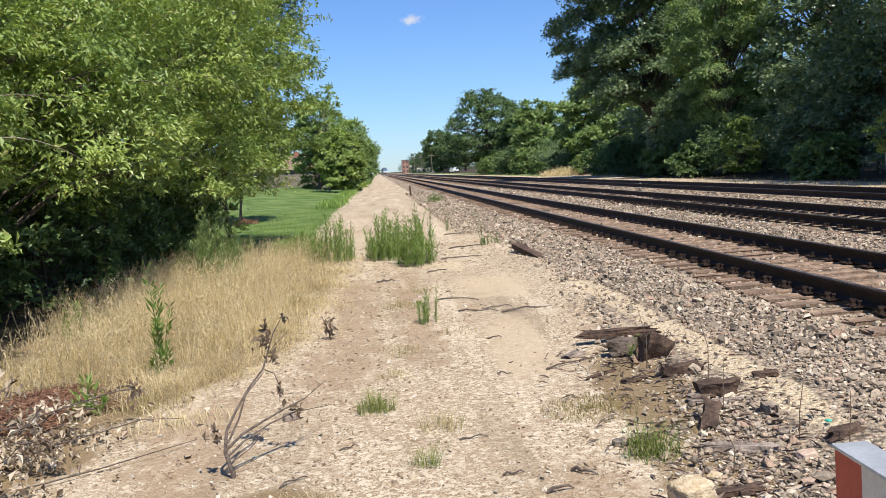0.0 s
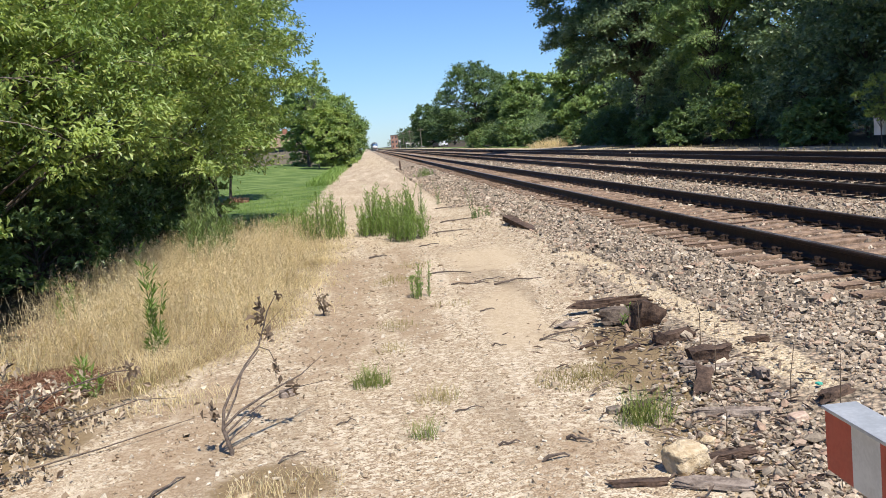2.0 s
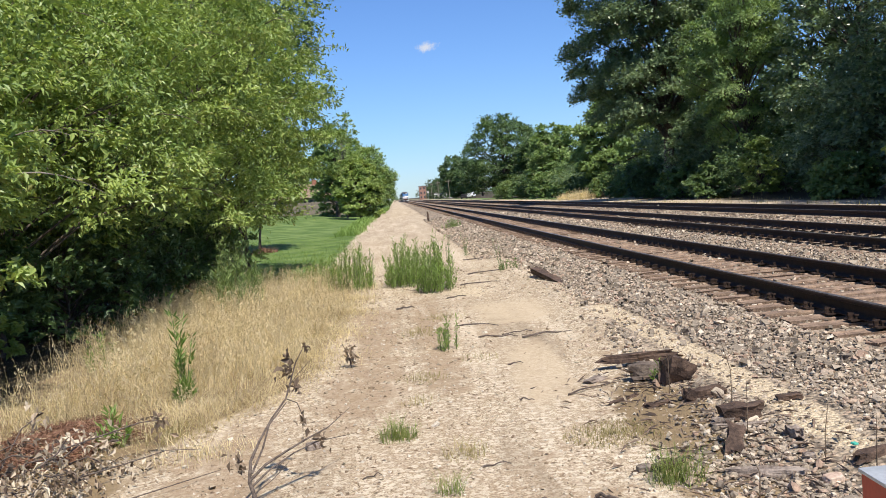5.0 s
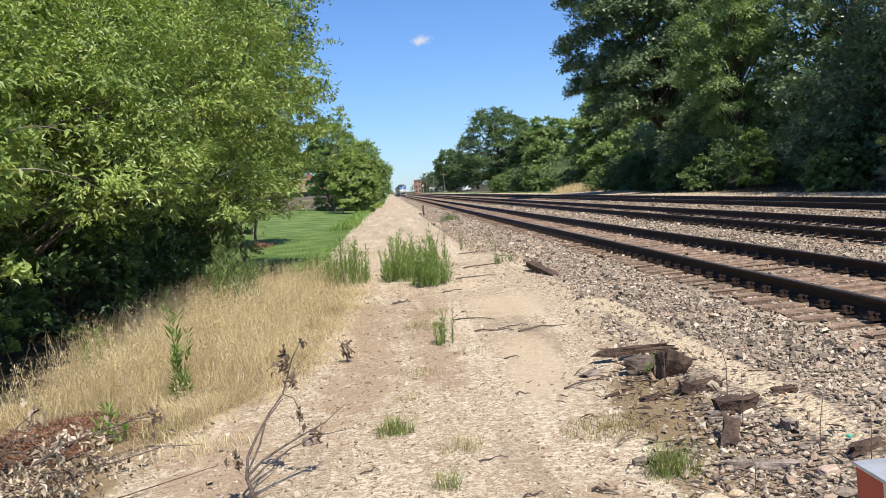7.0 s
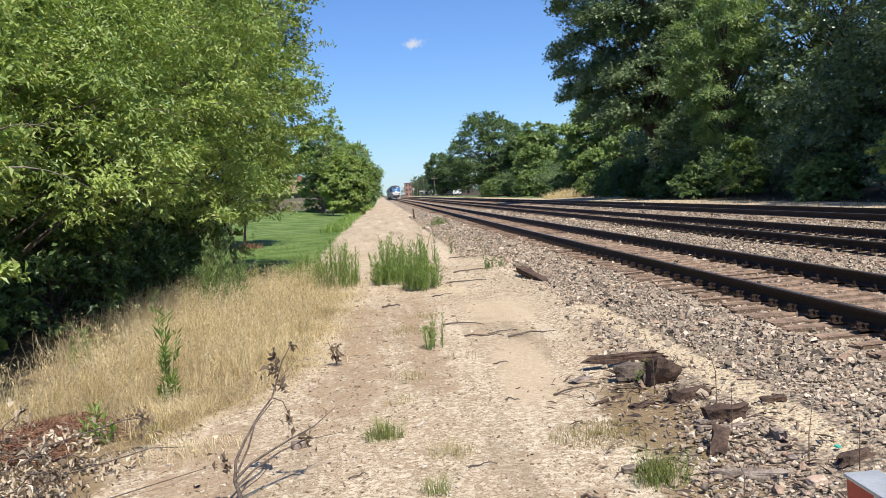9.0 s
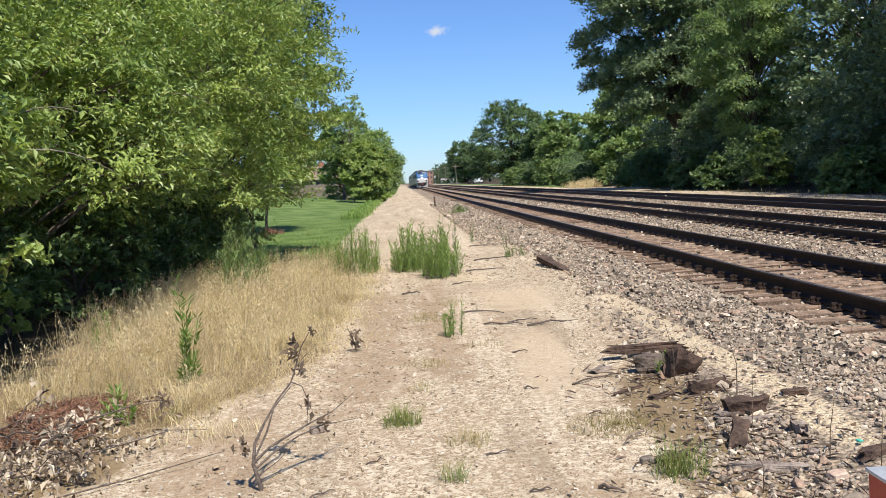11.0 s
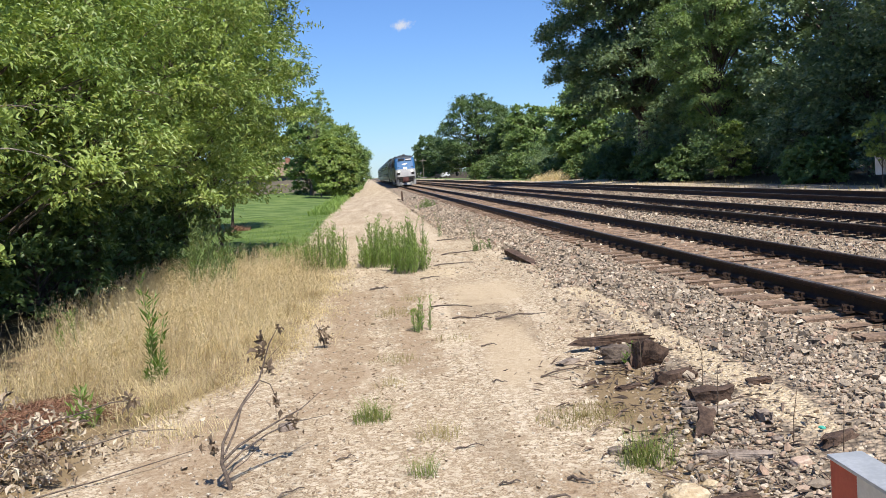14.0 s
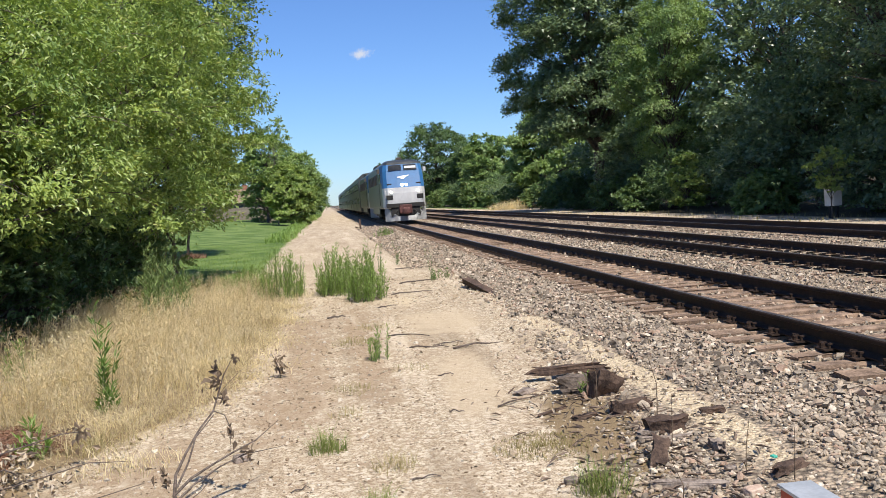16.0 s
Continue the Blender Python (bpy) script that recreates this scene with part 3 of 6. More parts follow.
def build_stones():
    rng = np.random.default_rng(11)
    a = scatter(rng, 38000, 1.5, 3.98, 3.4, 27, 1.6)
    lim = 2.3 + 0.5 * smooth(a[:, 1], 9, 16) - 0.75 * (1 - smooth(a[:, 1], 4.5, 7.5)) + rng.normal(0, 0.16, len(a))
    keep = (a[:, 0] > lim) & ~((np.abs(a[:, 0] - 2.62 + 0.06 * np.sin(1.7 * a[:, 1])) < 0.27) & (a[:, 1] < 12.5) & (rng.uniform(0, 1, len(a)) < 0.9))
    a = a[keep]
    b = scatter(rng, 12000, 4.0, 8.0, 6.5, 30, 1.4)
    on_tie = (np.abs((b[:, 1] - 3.0 + 0.255) % 0.51 - 0.255) < 0.15) & (b[:, 0] < 6.75)
    b = b[~on_tie | (rng.uniform(0, 1, len(b)) < 0.16)]
    c = scatter(rng, 6500, 7.4, 12.4, 12, 42, 1.3)
    d = np.concatenate([scatter(rng, 4500, 10.2, 16.2, 20, 60, 1.3), scatter(rng, 7000, 2.0, 4.0, 24, 70, 1.3), scatter(rng, 5000, 6.4, 8.2, 26, 70, 1.2)])
    P = np.concatenate([a, b, c, d])
    inside = np.zeros(len(P), bool)
    for cx in TRACKS:
        for s in (-1, 1):
            inside |= np.abs(P[:, 0] - cx - s * 0.7525) < 0.11
    P = P[~inside]
    size = rng.uniform(0.015, 0.042, len(P)) * (1 + 0.022 * P[:, 1]) * np.where(rng.uniform(0, 1, len(P)) < 0.07, 1.7, 1.0)
    z = land(P[:, 0], P[:, 1]) + size * rng.uniform(-0.05, 0.5, len(P))
    near = (P[:, 1] < 7.2) & (P[:, 0] < 3.6)
    P = np.c_[P, z]
    ob = part("ballast_stones", fast_mesh("ballast_stones", *join([pebbles(rng, P[near], size[near]), rocks(rng, P[~near], size[~near])])), BALLAST)
    tagged(ob, "loose angular grey brown ballast stones along the tracks", "ballast", kind="stuff")
    g = scatter(rng, 13000, -2.2, 2.75, 3.2, 22, 1.9)
    size = rng.uniform(0.006, 0.02, len(g)) * (1 + 0.03 * g[:, 1]) * np.where(rng.uniform(0, 1, len(g)) < 0.05, 2.0, 1.0)
    soft = np.exp(-(((g[:, 0] - 1.55) / 0.6) ** 4) - (((g[:, 1] - 13.4) / 1.5) ** 4)) + np.exp(-(((g[:, 0] - 1.25) / 0.33) ** 4) - (((g[:, 1] - 8.9) / 2.0) ** 4))
    keep = (soft < 0.3) & (g[:, 0] > -1.1 - 0.9 * (1 - smooth(g[:, 1], 6.5, 10)))
    g, size = g[keep], size[keep]
    z = land(g[:, 0], g[:, 1]) + size * 0.15
    ob = part("path_gravel", fast_mesh("path_gravel", *rocks(rng, np.c_[g, z], size, 0.6)), GRAVEL)
    tagged(ob, "cream limestone chips scattered over the path", "gravel", kind="stuff")
    w = np.stack([rng.normal(1.98, 0.32, 620), 3.9 + 4.4 * rng.uniform(0, 1, 620) ** 1.3], 1)
    W = np.c_[w, land(w[:, 0], w[:, 1]) + rng.uniform(0.008, 0.045, len(w))]
    ob = part("wood_splinters", fast_mesh("wood_splinters", *leaves(rng, W, rng.normal(0, 1, (len(W), 3)) * (1, 1, 0.12), 0.11, 0.016, 0.0, 0.25, 0.1)), leafy("splinter", (0.05, 0.034, 0.025), (0.26, 0.19, 0.14), 0.0, 0.9, (0.4, 0.33, 0.24), 3.0))
    tagged(ob, "splinters of rotten dark wood scattered among the stones", "wood", kind="stuff")
    q = scatter(rng, 3200, -1.9, 2.4, 3.3, 17, 1.8)
    dens = 0.3 + np.exp(-(((q[:, 0] + 0.5) / 0.6) ** 2)) + np.exp(-(((q[:, 0] - 0.4) / 0.4) ** 2)) * smooth(q[:, 1], 7, 9) + np.exp(-(((q[:, 0] - 1.5) / 0.6) ** 2)) * (1 - smooth(q[:, 1], 6, 8))
    q = q[rng.uniform(0, 1.2, len(q)) < dens]
    P = np.c_[q, land(q[:, 0], q[:, 1]) + 0.006]
    o = rng.normal(0, 1, (len(P), 3)) * (1, 1, 0.08)
    ob = part("path_litter", fast_mesh("path_litter", *leaves(rng, P, o, 0.036, 0.011, 0.0, 0.1, 0.05)), leafy("bark_bits", (0.09, 0.06, 0.04), (0.3, 0.21, 0.13), 0.0, 0.9, (0.45, 0.36, 0.24), 2.0))
    tagged(ob, "scattered brown bark bits and dead leaves on the path", "litter", kind="stuff")


build_stones()


# ---- the bushes beside the path ----
def build_bushes():
    lab = "tall box elder shrub with bright green drooping leaves"
    g = "shrub row beside the path"
    #      x     y     h   rx   rz  boughs per  leaf
    rows = [(-6.4, 9.9, 6.3, 2.95, 3.4, 210, 290, 0.09), (-5.8, 13.6, 7.0, 3.15, 3.8, 220, 290, 0.094), (-5.1, 17.8, 8.0, 3.15, 4.3, 210, 260, 0.1), (-4.35, 22.0, 8.8, 3.05, 4.5, 190, 215, 0.112), (-4.15, 25.8, 8.7, 2.7, 3.8, 160, 190, 0.12)]
    for i, (x, y, h, rx, rz, nb, per, s) in enumerate(rows):
        tree(20 + i, "shrub", x, y, h, rx, rz, nb, per, s, LEAF_BRIGHT, BARK, lab, g, 0.06, (0.27, 0.25, 0.19, 0.07, 0.15)[i], droop=0.55, bough=0.2, slim=0.43, wall=(0.1, 0.1, 0.3, 0.7, 0.7)[i], shoots=(40, 40, 40, 26, 6)[i], gap=0.5)
    # the darker leaf colour paints in part of the shade under the taller shrubs
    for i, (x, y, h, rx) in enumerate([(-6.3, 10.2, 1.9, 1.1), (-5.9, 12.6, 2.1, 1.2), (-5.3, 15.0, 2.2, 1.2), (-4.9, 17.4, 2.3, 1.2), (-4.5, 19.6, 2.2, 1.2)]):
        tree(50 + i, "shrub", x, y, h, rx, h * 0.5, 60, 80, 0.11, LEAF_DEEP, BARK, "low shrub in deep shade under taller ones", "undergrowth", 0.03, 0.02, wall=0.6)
    # back shrubs get the same darkened leaves, which deepens their shade
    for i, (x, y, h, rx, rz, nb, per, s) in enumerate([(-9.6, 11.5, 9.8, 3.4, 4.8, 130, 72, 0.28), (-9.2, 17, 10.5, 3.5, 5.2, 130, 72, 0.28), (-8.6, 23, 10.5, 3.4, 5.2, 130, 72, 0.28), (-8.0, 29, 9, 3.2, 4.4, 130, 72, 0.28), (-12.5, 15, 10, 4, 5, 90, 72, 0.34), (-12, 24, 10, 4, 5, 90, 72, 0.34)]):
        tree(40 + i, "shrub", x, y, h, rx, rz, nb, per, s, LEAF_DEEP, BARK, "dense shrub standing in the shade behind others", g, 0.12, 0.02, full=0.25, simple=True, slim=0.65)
    # shade is in this low growth's leaf colour too
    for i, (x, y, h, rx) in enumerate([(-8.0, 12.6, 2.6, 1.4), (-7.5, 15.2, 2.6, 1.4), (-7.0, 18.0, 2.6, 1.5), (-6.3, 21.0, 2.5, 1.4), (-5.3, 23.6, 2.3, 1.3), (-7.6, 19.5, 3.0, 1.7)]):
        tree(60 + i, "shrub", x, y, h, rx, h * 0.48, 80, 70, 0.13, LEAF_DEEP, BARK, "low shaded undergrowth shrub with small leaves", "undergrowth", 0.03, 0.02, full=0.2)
    tree(71, "shrub", -4.6, 8.3, 4.4, 1.25, 1.9, 50, 150, 0.1, LEAF_BRIGHT, BARK_PALE, "young bright green box elder shrub", g, 0.04, 0.22, droop=0.5, bough=0.3, wall=0.6, shoots=8)
    tree(70, "shrub", -5.3, 11.8, 0.8, 0.5, 0.38, 24, 60, 0.1, LEAF_BRIGHT, BARK, "small sunlit bush at the edge of the shrubs", "undergrowth", 0.02, 0.02)
    tree(72, "shrub", -3.3, 19.3, 1.5, 0.6, 0.75, 30, 90, 0.075, LEAF_MID, BARK_PALE, "thin pale green bush at the lawn's corner", "undergrowth", 0.02, 0.02, shoots=6)
    # trees farther along the path
    lab = "leafy roadside tree with dense rounded crown"
    g = "trees left of the path"
    tree(80, "tree", -7.4, 37.5, 15.5, 3.7, 6.0, 150, 420, 0.16, LEAF_MID, BARK, "tall dark green tree rising behind the shrubs", g, 0.2, 0.3, full=0.1, tilt=(1.3, 0.0), simple=True, slim=0.62)
    tree(81, "tree", -5.2, 101, 12.0, 2.4, 3.6, 40, 110, 0.2, LEAF_BRIGHT, BARK_PALE, "slender open tree with thin foliage", g, 0.06, 0.42, bough=0.26)
    tree(95, "tree", -5.8, 39.2, 5.6, 1.5, 1.8, 30, 90, 0.15, LEAF_MID, BARK, "small leaning tree on the lawn", g, 0.06, 0.5, tilt=(1.0, 0.0))
    for i, (x, y, h, rx, leaf) in enumerate([(-3.5, 96, 6.6, 2.3, LEAF_BRIGHT), (-4.3, 112, 9.4, 3.1, LEAF_FRESH), (-9.5, 150, 13.0, 4.6, LEAF_FRESH), (-4.4, 132, 9.6, 3.8, LEAF_FRESH), (-4.8, 152, 9.6, 4.2, LEAF_MID), (-5.0, 176, 9.0, 4.6, LEAF_DEEP), (-6, 210, 10, 5.2, LEAF_MID), (-6.5, 260, 10, 6, LEAF_DEEP), (-17, 150, 12, 5, LEAF_MID), (-24, 140, 12, 6, LEAF_DEEP), (-6.6, 108, 11.0, 2.6, LEAF_FRESH)]):
        tree(82 + i, "tree", x, y, h, rx, h * 0.5, 120, 270 if i < 6 else 130, 0.22 if i < 6 else 0.32, leaf, BARK, lab, g, 0.2, 0.02, full=0.15, simple=True, slim=0.7, bough=0.26, wall=0.6, gap=0.42)


build_bushes()


# ---- the wood across the tracks ----
def build_wood():
    g = "trees across the tracks"
    lab = "tall dark broadleaf tree in its own shade"
    big = "large cottonwood tree with a dark spreading crown"
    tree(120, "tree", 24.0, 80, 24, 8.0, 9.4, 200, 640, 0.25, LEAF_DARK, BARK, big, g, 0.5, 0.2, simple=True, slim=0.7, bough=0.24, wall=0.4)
    tree(119, "tree", 24.6, 64, 16.5, 3.6, 6.6, 110, 560, 0.17, LEAF_FRESH, BARK, "light green tree with hanging fine foliage", g, 0.25, 0.24, simple=True, slim=0.5, bough=0.28, hang=0.7, droop=0.9)
    rows = [(30.5, 58, 18, 5.8, 8.6, 110, LEAF_DARK), (28, 42, 20, 6.5, 9.5, 130, LEAF_DARK), (25, 33, 17, 5.6, 7.6, 120, LEAF_DARK), (27, 26, 19, 6, 9, 90, LEAF_DARK), (34, 70, 23, 8, 11, 100, LEAF_DARK), (35, 50, 22, 8, 10.5, 90, LEAF_DARK), (35, 34, 22, 8, 10.5, 80, LEAF_DARK), (31, 95, 17, 6, 8.5, 90, LEAF_DARK)]
    for i, (x, y, h, rx, rz, nb, leaf) in enumerate(rows):
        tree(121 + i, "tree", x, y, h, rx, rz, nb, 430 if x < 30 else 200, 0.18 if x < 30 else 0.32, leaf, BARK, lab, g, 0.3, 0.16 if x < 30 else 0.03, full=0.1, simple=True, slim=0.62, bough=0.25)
    for i, (x, y, h, rx) in enumerate([(23, 30, 3.6, 2.4), (24, 37, 4.2, 2.8), (21.6, 54, 3.8, 0.9), (25, 50, 4.8, 3.0), (25.6, 60, 4.6, 3.2), (27.5, 68, 4.4, 3.2), (29, 76, 5, 3.6), (31, 90, 5.5, 4.2), (30, 104, 5, 4), (28, 128, 5, 4.5), (29, 140, 6, 5), (30, 176, 6, 6), (33, 235, 7, 7)]):
        tree(140 + i, "shrub", x, y, h, rx, h * 0.5, 80, 180, 0.15, LEAF_BRIGHT if i == 2 else LEAF_DARK if i % 2 else LEAF_DEEP, BARK, "sunlit pale green shrub at the wood's edge" if i == 2 else "dense shaded shrub at the wood's edge", "wood edge shrubs", 0.06, 0.01, full=0.3, simple=True, slim=0.65)
    for i, (x, y, h, rx) in enumerate([(25.5, 73, 8, 3.2), (28.5, 64, 8, 3.4), (27, 54, 8.5, 3.4), (25.5, 46, 8, 3.2), (25.5, 38, 7, 3.0), (29, 85, 9, 3.8), (24, 30, 7, 2.8)]):
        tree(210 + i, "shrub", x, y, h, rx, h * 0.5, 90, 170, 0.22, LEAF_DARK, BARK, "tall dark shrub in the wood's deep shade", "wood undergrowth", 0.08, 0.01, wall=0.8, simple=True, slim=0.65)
    for i, (x, y, h, rx) in enumerate([(23.6, 84, 3.4, 2.4), (24.6, 94, 3.4, 2.6), (25.2, 106, 3.0, 2.6), (25.4, 120, 3.0, 3.0), (25.6, 136, 3.4, 3.4), (25.6, 150, 3.6, 3.6), (25.4, 168, 4.0, 4.0), (24.5, 184, 4.0, 4.2), (22.5, 72, 2.4, 1.8), (22.0, 64, 2.2, 1.7), (21.6, 44, 2.2, 1.6)]):
        tree(240 + i, "shrub", x, y, h, rx, h * 0.55, 60, 110, 0.2 + 0.0008 * y, LEAF_MID if i % 3 else LEAF_DEEP, BARK, "low leafy scrub along the wood's foot", "scrub row", 0.04, 0.01, wall=0.8, simple=True, slim=0.65, gap=0.4)
    tree(255, "shrub", 19.3, 33.8, 3.0, 0.8, 1.05, 26, 110, 0.12, LEAF_BRIGHT, BARK, "thin leafy shrub hanging over a white box", "wood edge shrubs", 0.03, 0.25)
    mid = "green broadleaf tree with a full crown to the ground"
    for i, (x, y, h, rx, rz, leaf) in enumerate([(28.2, 118, 12.9, 4.4, 6.4, LEAF_FRESH), (28.6, 158, 13.2, 5.0, 6.5, LEAF_FRESH), (23.6, 198, 18.9, 8.2, 9.3, LEAF_DEEP), (31, 185, 13, 6, 6.5, LEAF_DEEP), (37, 135, 14, 6, 7, LEAF_DEEP), (27, 375, 17.8, 8.2, 9, LEAF_DEEP), (38, 400, 17, 9, 9, LEAF_DEEP), (33, 250, 10, 6, 5, LEAF_DEEP), (50, 120, 12, 11, 6, LEAF_DEEP), (56, 165, 12, 13, 6, LEAF_DEEP), (56, 220, 12, 13, 6, LEAF_DEEP)]):
        far = x > 36
        tree(160 + i, "tree", x, y, h, rx, rz, 150, 90 if far else 270, 0.45 if far else 0.23 + 0.0008 * y, leaf, BARK, mid, g, 0.35, 0.02, full=0.1, simple=True, slim=0.7, bough=0.24, wall=0.65, gap=0.42)
    rng = random.Random(4)
    for i in range(12):
        y = 520 + 75 * i
        tree(180 + i, "tree", 30 + 0.012 * (y - 500) + rng.uniform(-3, 9), y, rng.uniform(13, 18), rng.uniform(8, 12), 9, 60, 80, 0.75, LEAF_FAR, BARK, "distant hazy green tree along the railroad", "far trees", 0.4, 0.05)
    for i in range(6):
        y = 330 + 120 * i
        tree(200 + i, "tree", -9 - 0.012 * (y - 300) + rng.uniform(-5, 1), y, rng.uniform(9, 12), rng.uniform(5, 8), 5.5, 60, 70, 0.6, LEAF_FAR, BARK, "distant hazy green tree along the railroad", "far trees", 0.4, 0.05)


build_wood()


# ---- grass and weeds ----
def build_grass():
    """Fine dry grass in uneven tussocks: leaning blades, flattened thatch, airy seed heads."""
    rng = np.random.default_rng(3)
    p = scatter(rng, 82000, -5.6, -0.4, 6.6, 20.0, 1.15)
    patch = np.sin(2.3 * p[:, 0] + 1.1 * p[:, 1]) * np.sin(1.7 * p[:, 1] - 1.9 * p[:, 0]) + 0.6 * np.sin(5.1 * p[:, 0] - 3.3 * p[:, 1]) + 0.4 * np.sin(9.3 * p[:, 0] + 6.1 * p[:, 1])
    lim = -0.72 - 0.12 * smooth(-p[:, 1], -16, -11) - 0.75 * (1 - smooth(p[:, 1], 7.4, 10.5)) + rng.normal(0, 0.2, len(p)) + 0.13 * np.sin(3.1 * p[:, 1])
    left = -3.45 - 0.11 * (p[:, 1] - 8.5) + rng.normal(0, 0.3, len(p)) + 0.3 * np.sin(1.9 * p[:, 1])
    front = 7.5 + 0.5 * smooth(-p[:, 0], 2.0, 3.2) + rng.normal(0, 0.35, len(p))
    keep = (p[:, 0] < lim) & (p[:, 0] > left) & (p[:, 1] > front) & (rng.uniform(-2.4, 1.6, len(p)) < patch + 0.5)
    p, lim, patch = p[keep], lim[keep], patch[keep]
    inner = smooth(lim - p[:, 0], 0.0, 1.3) * smooth(p[:, 1], 7.4, 9.4)
    roots = np.c_[p, land(p[:, 0], p[:, 1])]
    pick = rng.uniform(0, 1, len(roots))
    up = blades(rng, roots[pick < 0.62], ((0.09 + 0.27 * inner) * (1 + 0.4 * patch))[pick < 0.62], 0.0042, 2.3, 1.1)
    thatch = blades(rng, roots[pick > 0.55], 0.15, 0.005, 2.8, 0.9)
    tall = pick < 0.13 * inner
    T = roots[tall]
    n = len(T)
    h = rng.uniform(0.3, 0.62, n)
    lean = rng.normal(0, 0.22, (n, 2)) + (0.06, -0.02)
    top = T + np.c_[lean * h[:, None], h]
    stems = tubes([[(tuple(a), 0.0016), (tuple((a + b) / 2 - np.array([0, 0, 0.0]) + np.array([0, 0, 0.04])), 0.0014), (tuple(b), 0.0009)] for a, b in zip(T, top)], 3)
    along = rng.uniform(0.5, 1.02, (n, 10))
    H = T[:, None] + (top - T)[:, None] * along[..., None] + rng.normal(0, 0.018, (n, 10, 3))
    H = H.reshape(-1, 3)
    seed = leaves(rng, H, rng.normal(0, 0.7, H.shape) + (0, 0, 0.7), 0.035, 0.008, 0.1, simple=True)
    ob = part("dry_grass", fast_mesh("dry_grass", *join([up, stems, thatch, seed])), STRAW)
    tagged(ob, "tall dry straw coloured grass beside the path", "dry grass", kind="stuff")


build_grass()
# ---- weeds, tufts, dead sapling, brush ----
STALK = plain("stalk", (0.10, 0.14, 0.045), (0.2, 0.22, 0.09), 20, 0.8)
STALK_DRY = plain("dry_stalk", (0.09, 0.06, 0.04), (0.2, 0.15, 0.1), 20, 0.9)
TWIG = plain("twig_bark", (0.06, 0.045, 0.036), (0.17, 0.135, 0.11), 25, 0.9, 0, 0.6, 0.003, 120)
DRY_LEAF = leafy("dry_leaf", (0.3, 0.22, 0.145), (0.76, 0.66, 0.51), 0.2, 0.7, (0.07, 0.045, 0.03), 3.0)
DRY_DARK = leafy("dark_dry_leaf", (0.09, 0.06, 0.04), (0.38, 0.29, 0.2), 0.15, 0.7, None, 3.0)
NEEDLE = leafy("brown_litter", (0.13, 0.06, 0.035), (0.33, 0.18, 0.11), 0.1, 0.8, (0.45, 0.35, 0.22), 3.0)


def weed_clump(seed, x, y, rx, ry, n, height, label, leaf=None, name="weed_clump", dense=26, group="weed clumps", size=0.075):
    """Tall stems with narrow leaves all the way up."""
    rng = np.random.default_rng(seed)
    t = thing(name, pose(x, y, float(land(x, y))), label, "weed", group)
    a, r = rng.uniform(0, 6.283, n), np.sqrt(rng.uniform(0, 1, n))
    paths, cs, os_ = [], [], []
    for i in range(n):
        bx, by = rx * r[i] * math.cos(a[i]), ry * r[i] * math.sin(a[i])
        h = height * rng.uniform(0.4, 1.15) * (1.08 - 0.5 * r[i] ** 2)
        lx, ly = rng.normal(0, 0.09, 2) * h
        bz = float(land(x + bx, y + by) - land(x, y)) - 0.02
        top = (bx + lx, by + ly, bz + h)
        paths.append([((bx, by, bz), 0.005), ((bx + lx * 0.4, by + ly * 0.4, bz + h * 0.55), 0.004), (top, 0.0012)])
        k = rng.uniform(0.04, 1, dense)
        ang = rng.uniform(0, 6.283, dense)
        o = np.stack([np.cos(ang), np.sin(ang), np.full(dense, 1.3)], 1)
        c = np.stack([bx + lx * k ** 1.3, by + ly * k ** 1.3, bz + h * k], 1)
        cs.append(c + o * size * 0.42)
        os_.append(o)
    part("stalk_growth", fast_mesh("stalk_growth", *tubes(paths, 4)), STALK, t)["kind"] = "stuff"
    part("foliage", fast_mesh("foliage", *leaves(rng, np.concatenate(cs), np.concatenate(os_), size, size * 0.18, 0.05, 0.2, 0.25)), leaf or WEED, t)["kind"] = "stuff"
    return t


def grass_tuft(seed, x, y, radius, n, height, label, material=None, width=0.004):
    rng = np.random.default_rng(seed)
    a, r = rng.uniform(0, 6.283, n), radius * rng.uniform(0, 1, n) ** 0.7
    gx, gy = r * np.cos(a), r * np.sin(a)
    roots = np.stack([gx, gy, land(x + gx, y + gy) - land(x, y)], 1)
    t = thing("grass_tuft", pose(x, y, float(land(x, y))), label, "grass tuft", "grass tufts")
    part("blade_growth", fast_mesh("blade_growth", *blades(rng, roots, height * (1.1 - 0.5 * r / radius), width, 1.5, 0.35)), material or TUFT, t)["kind"] = "stuff"
    return t


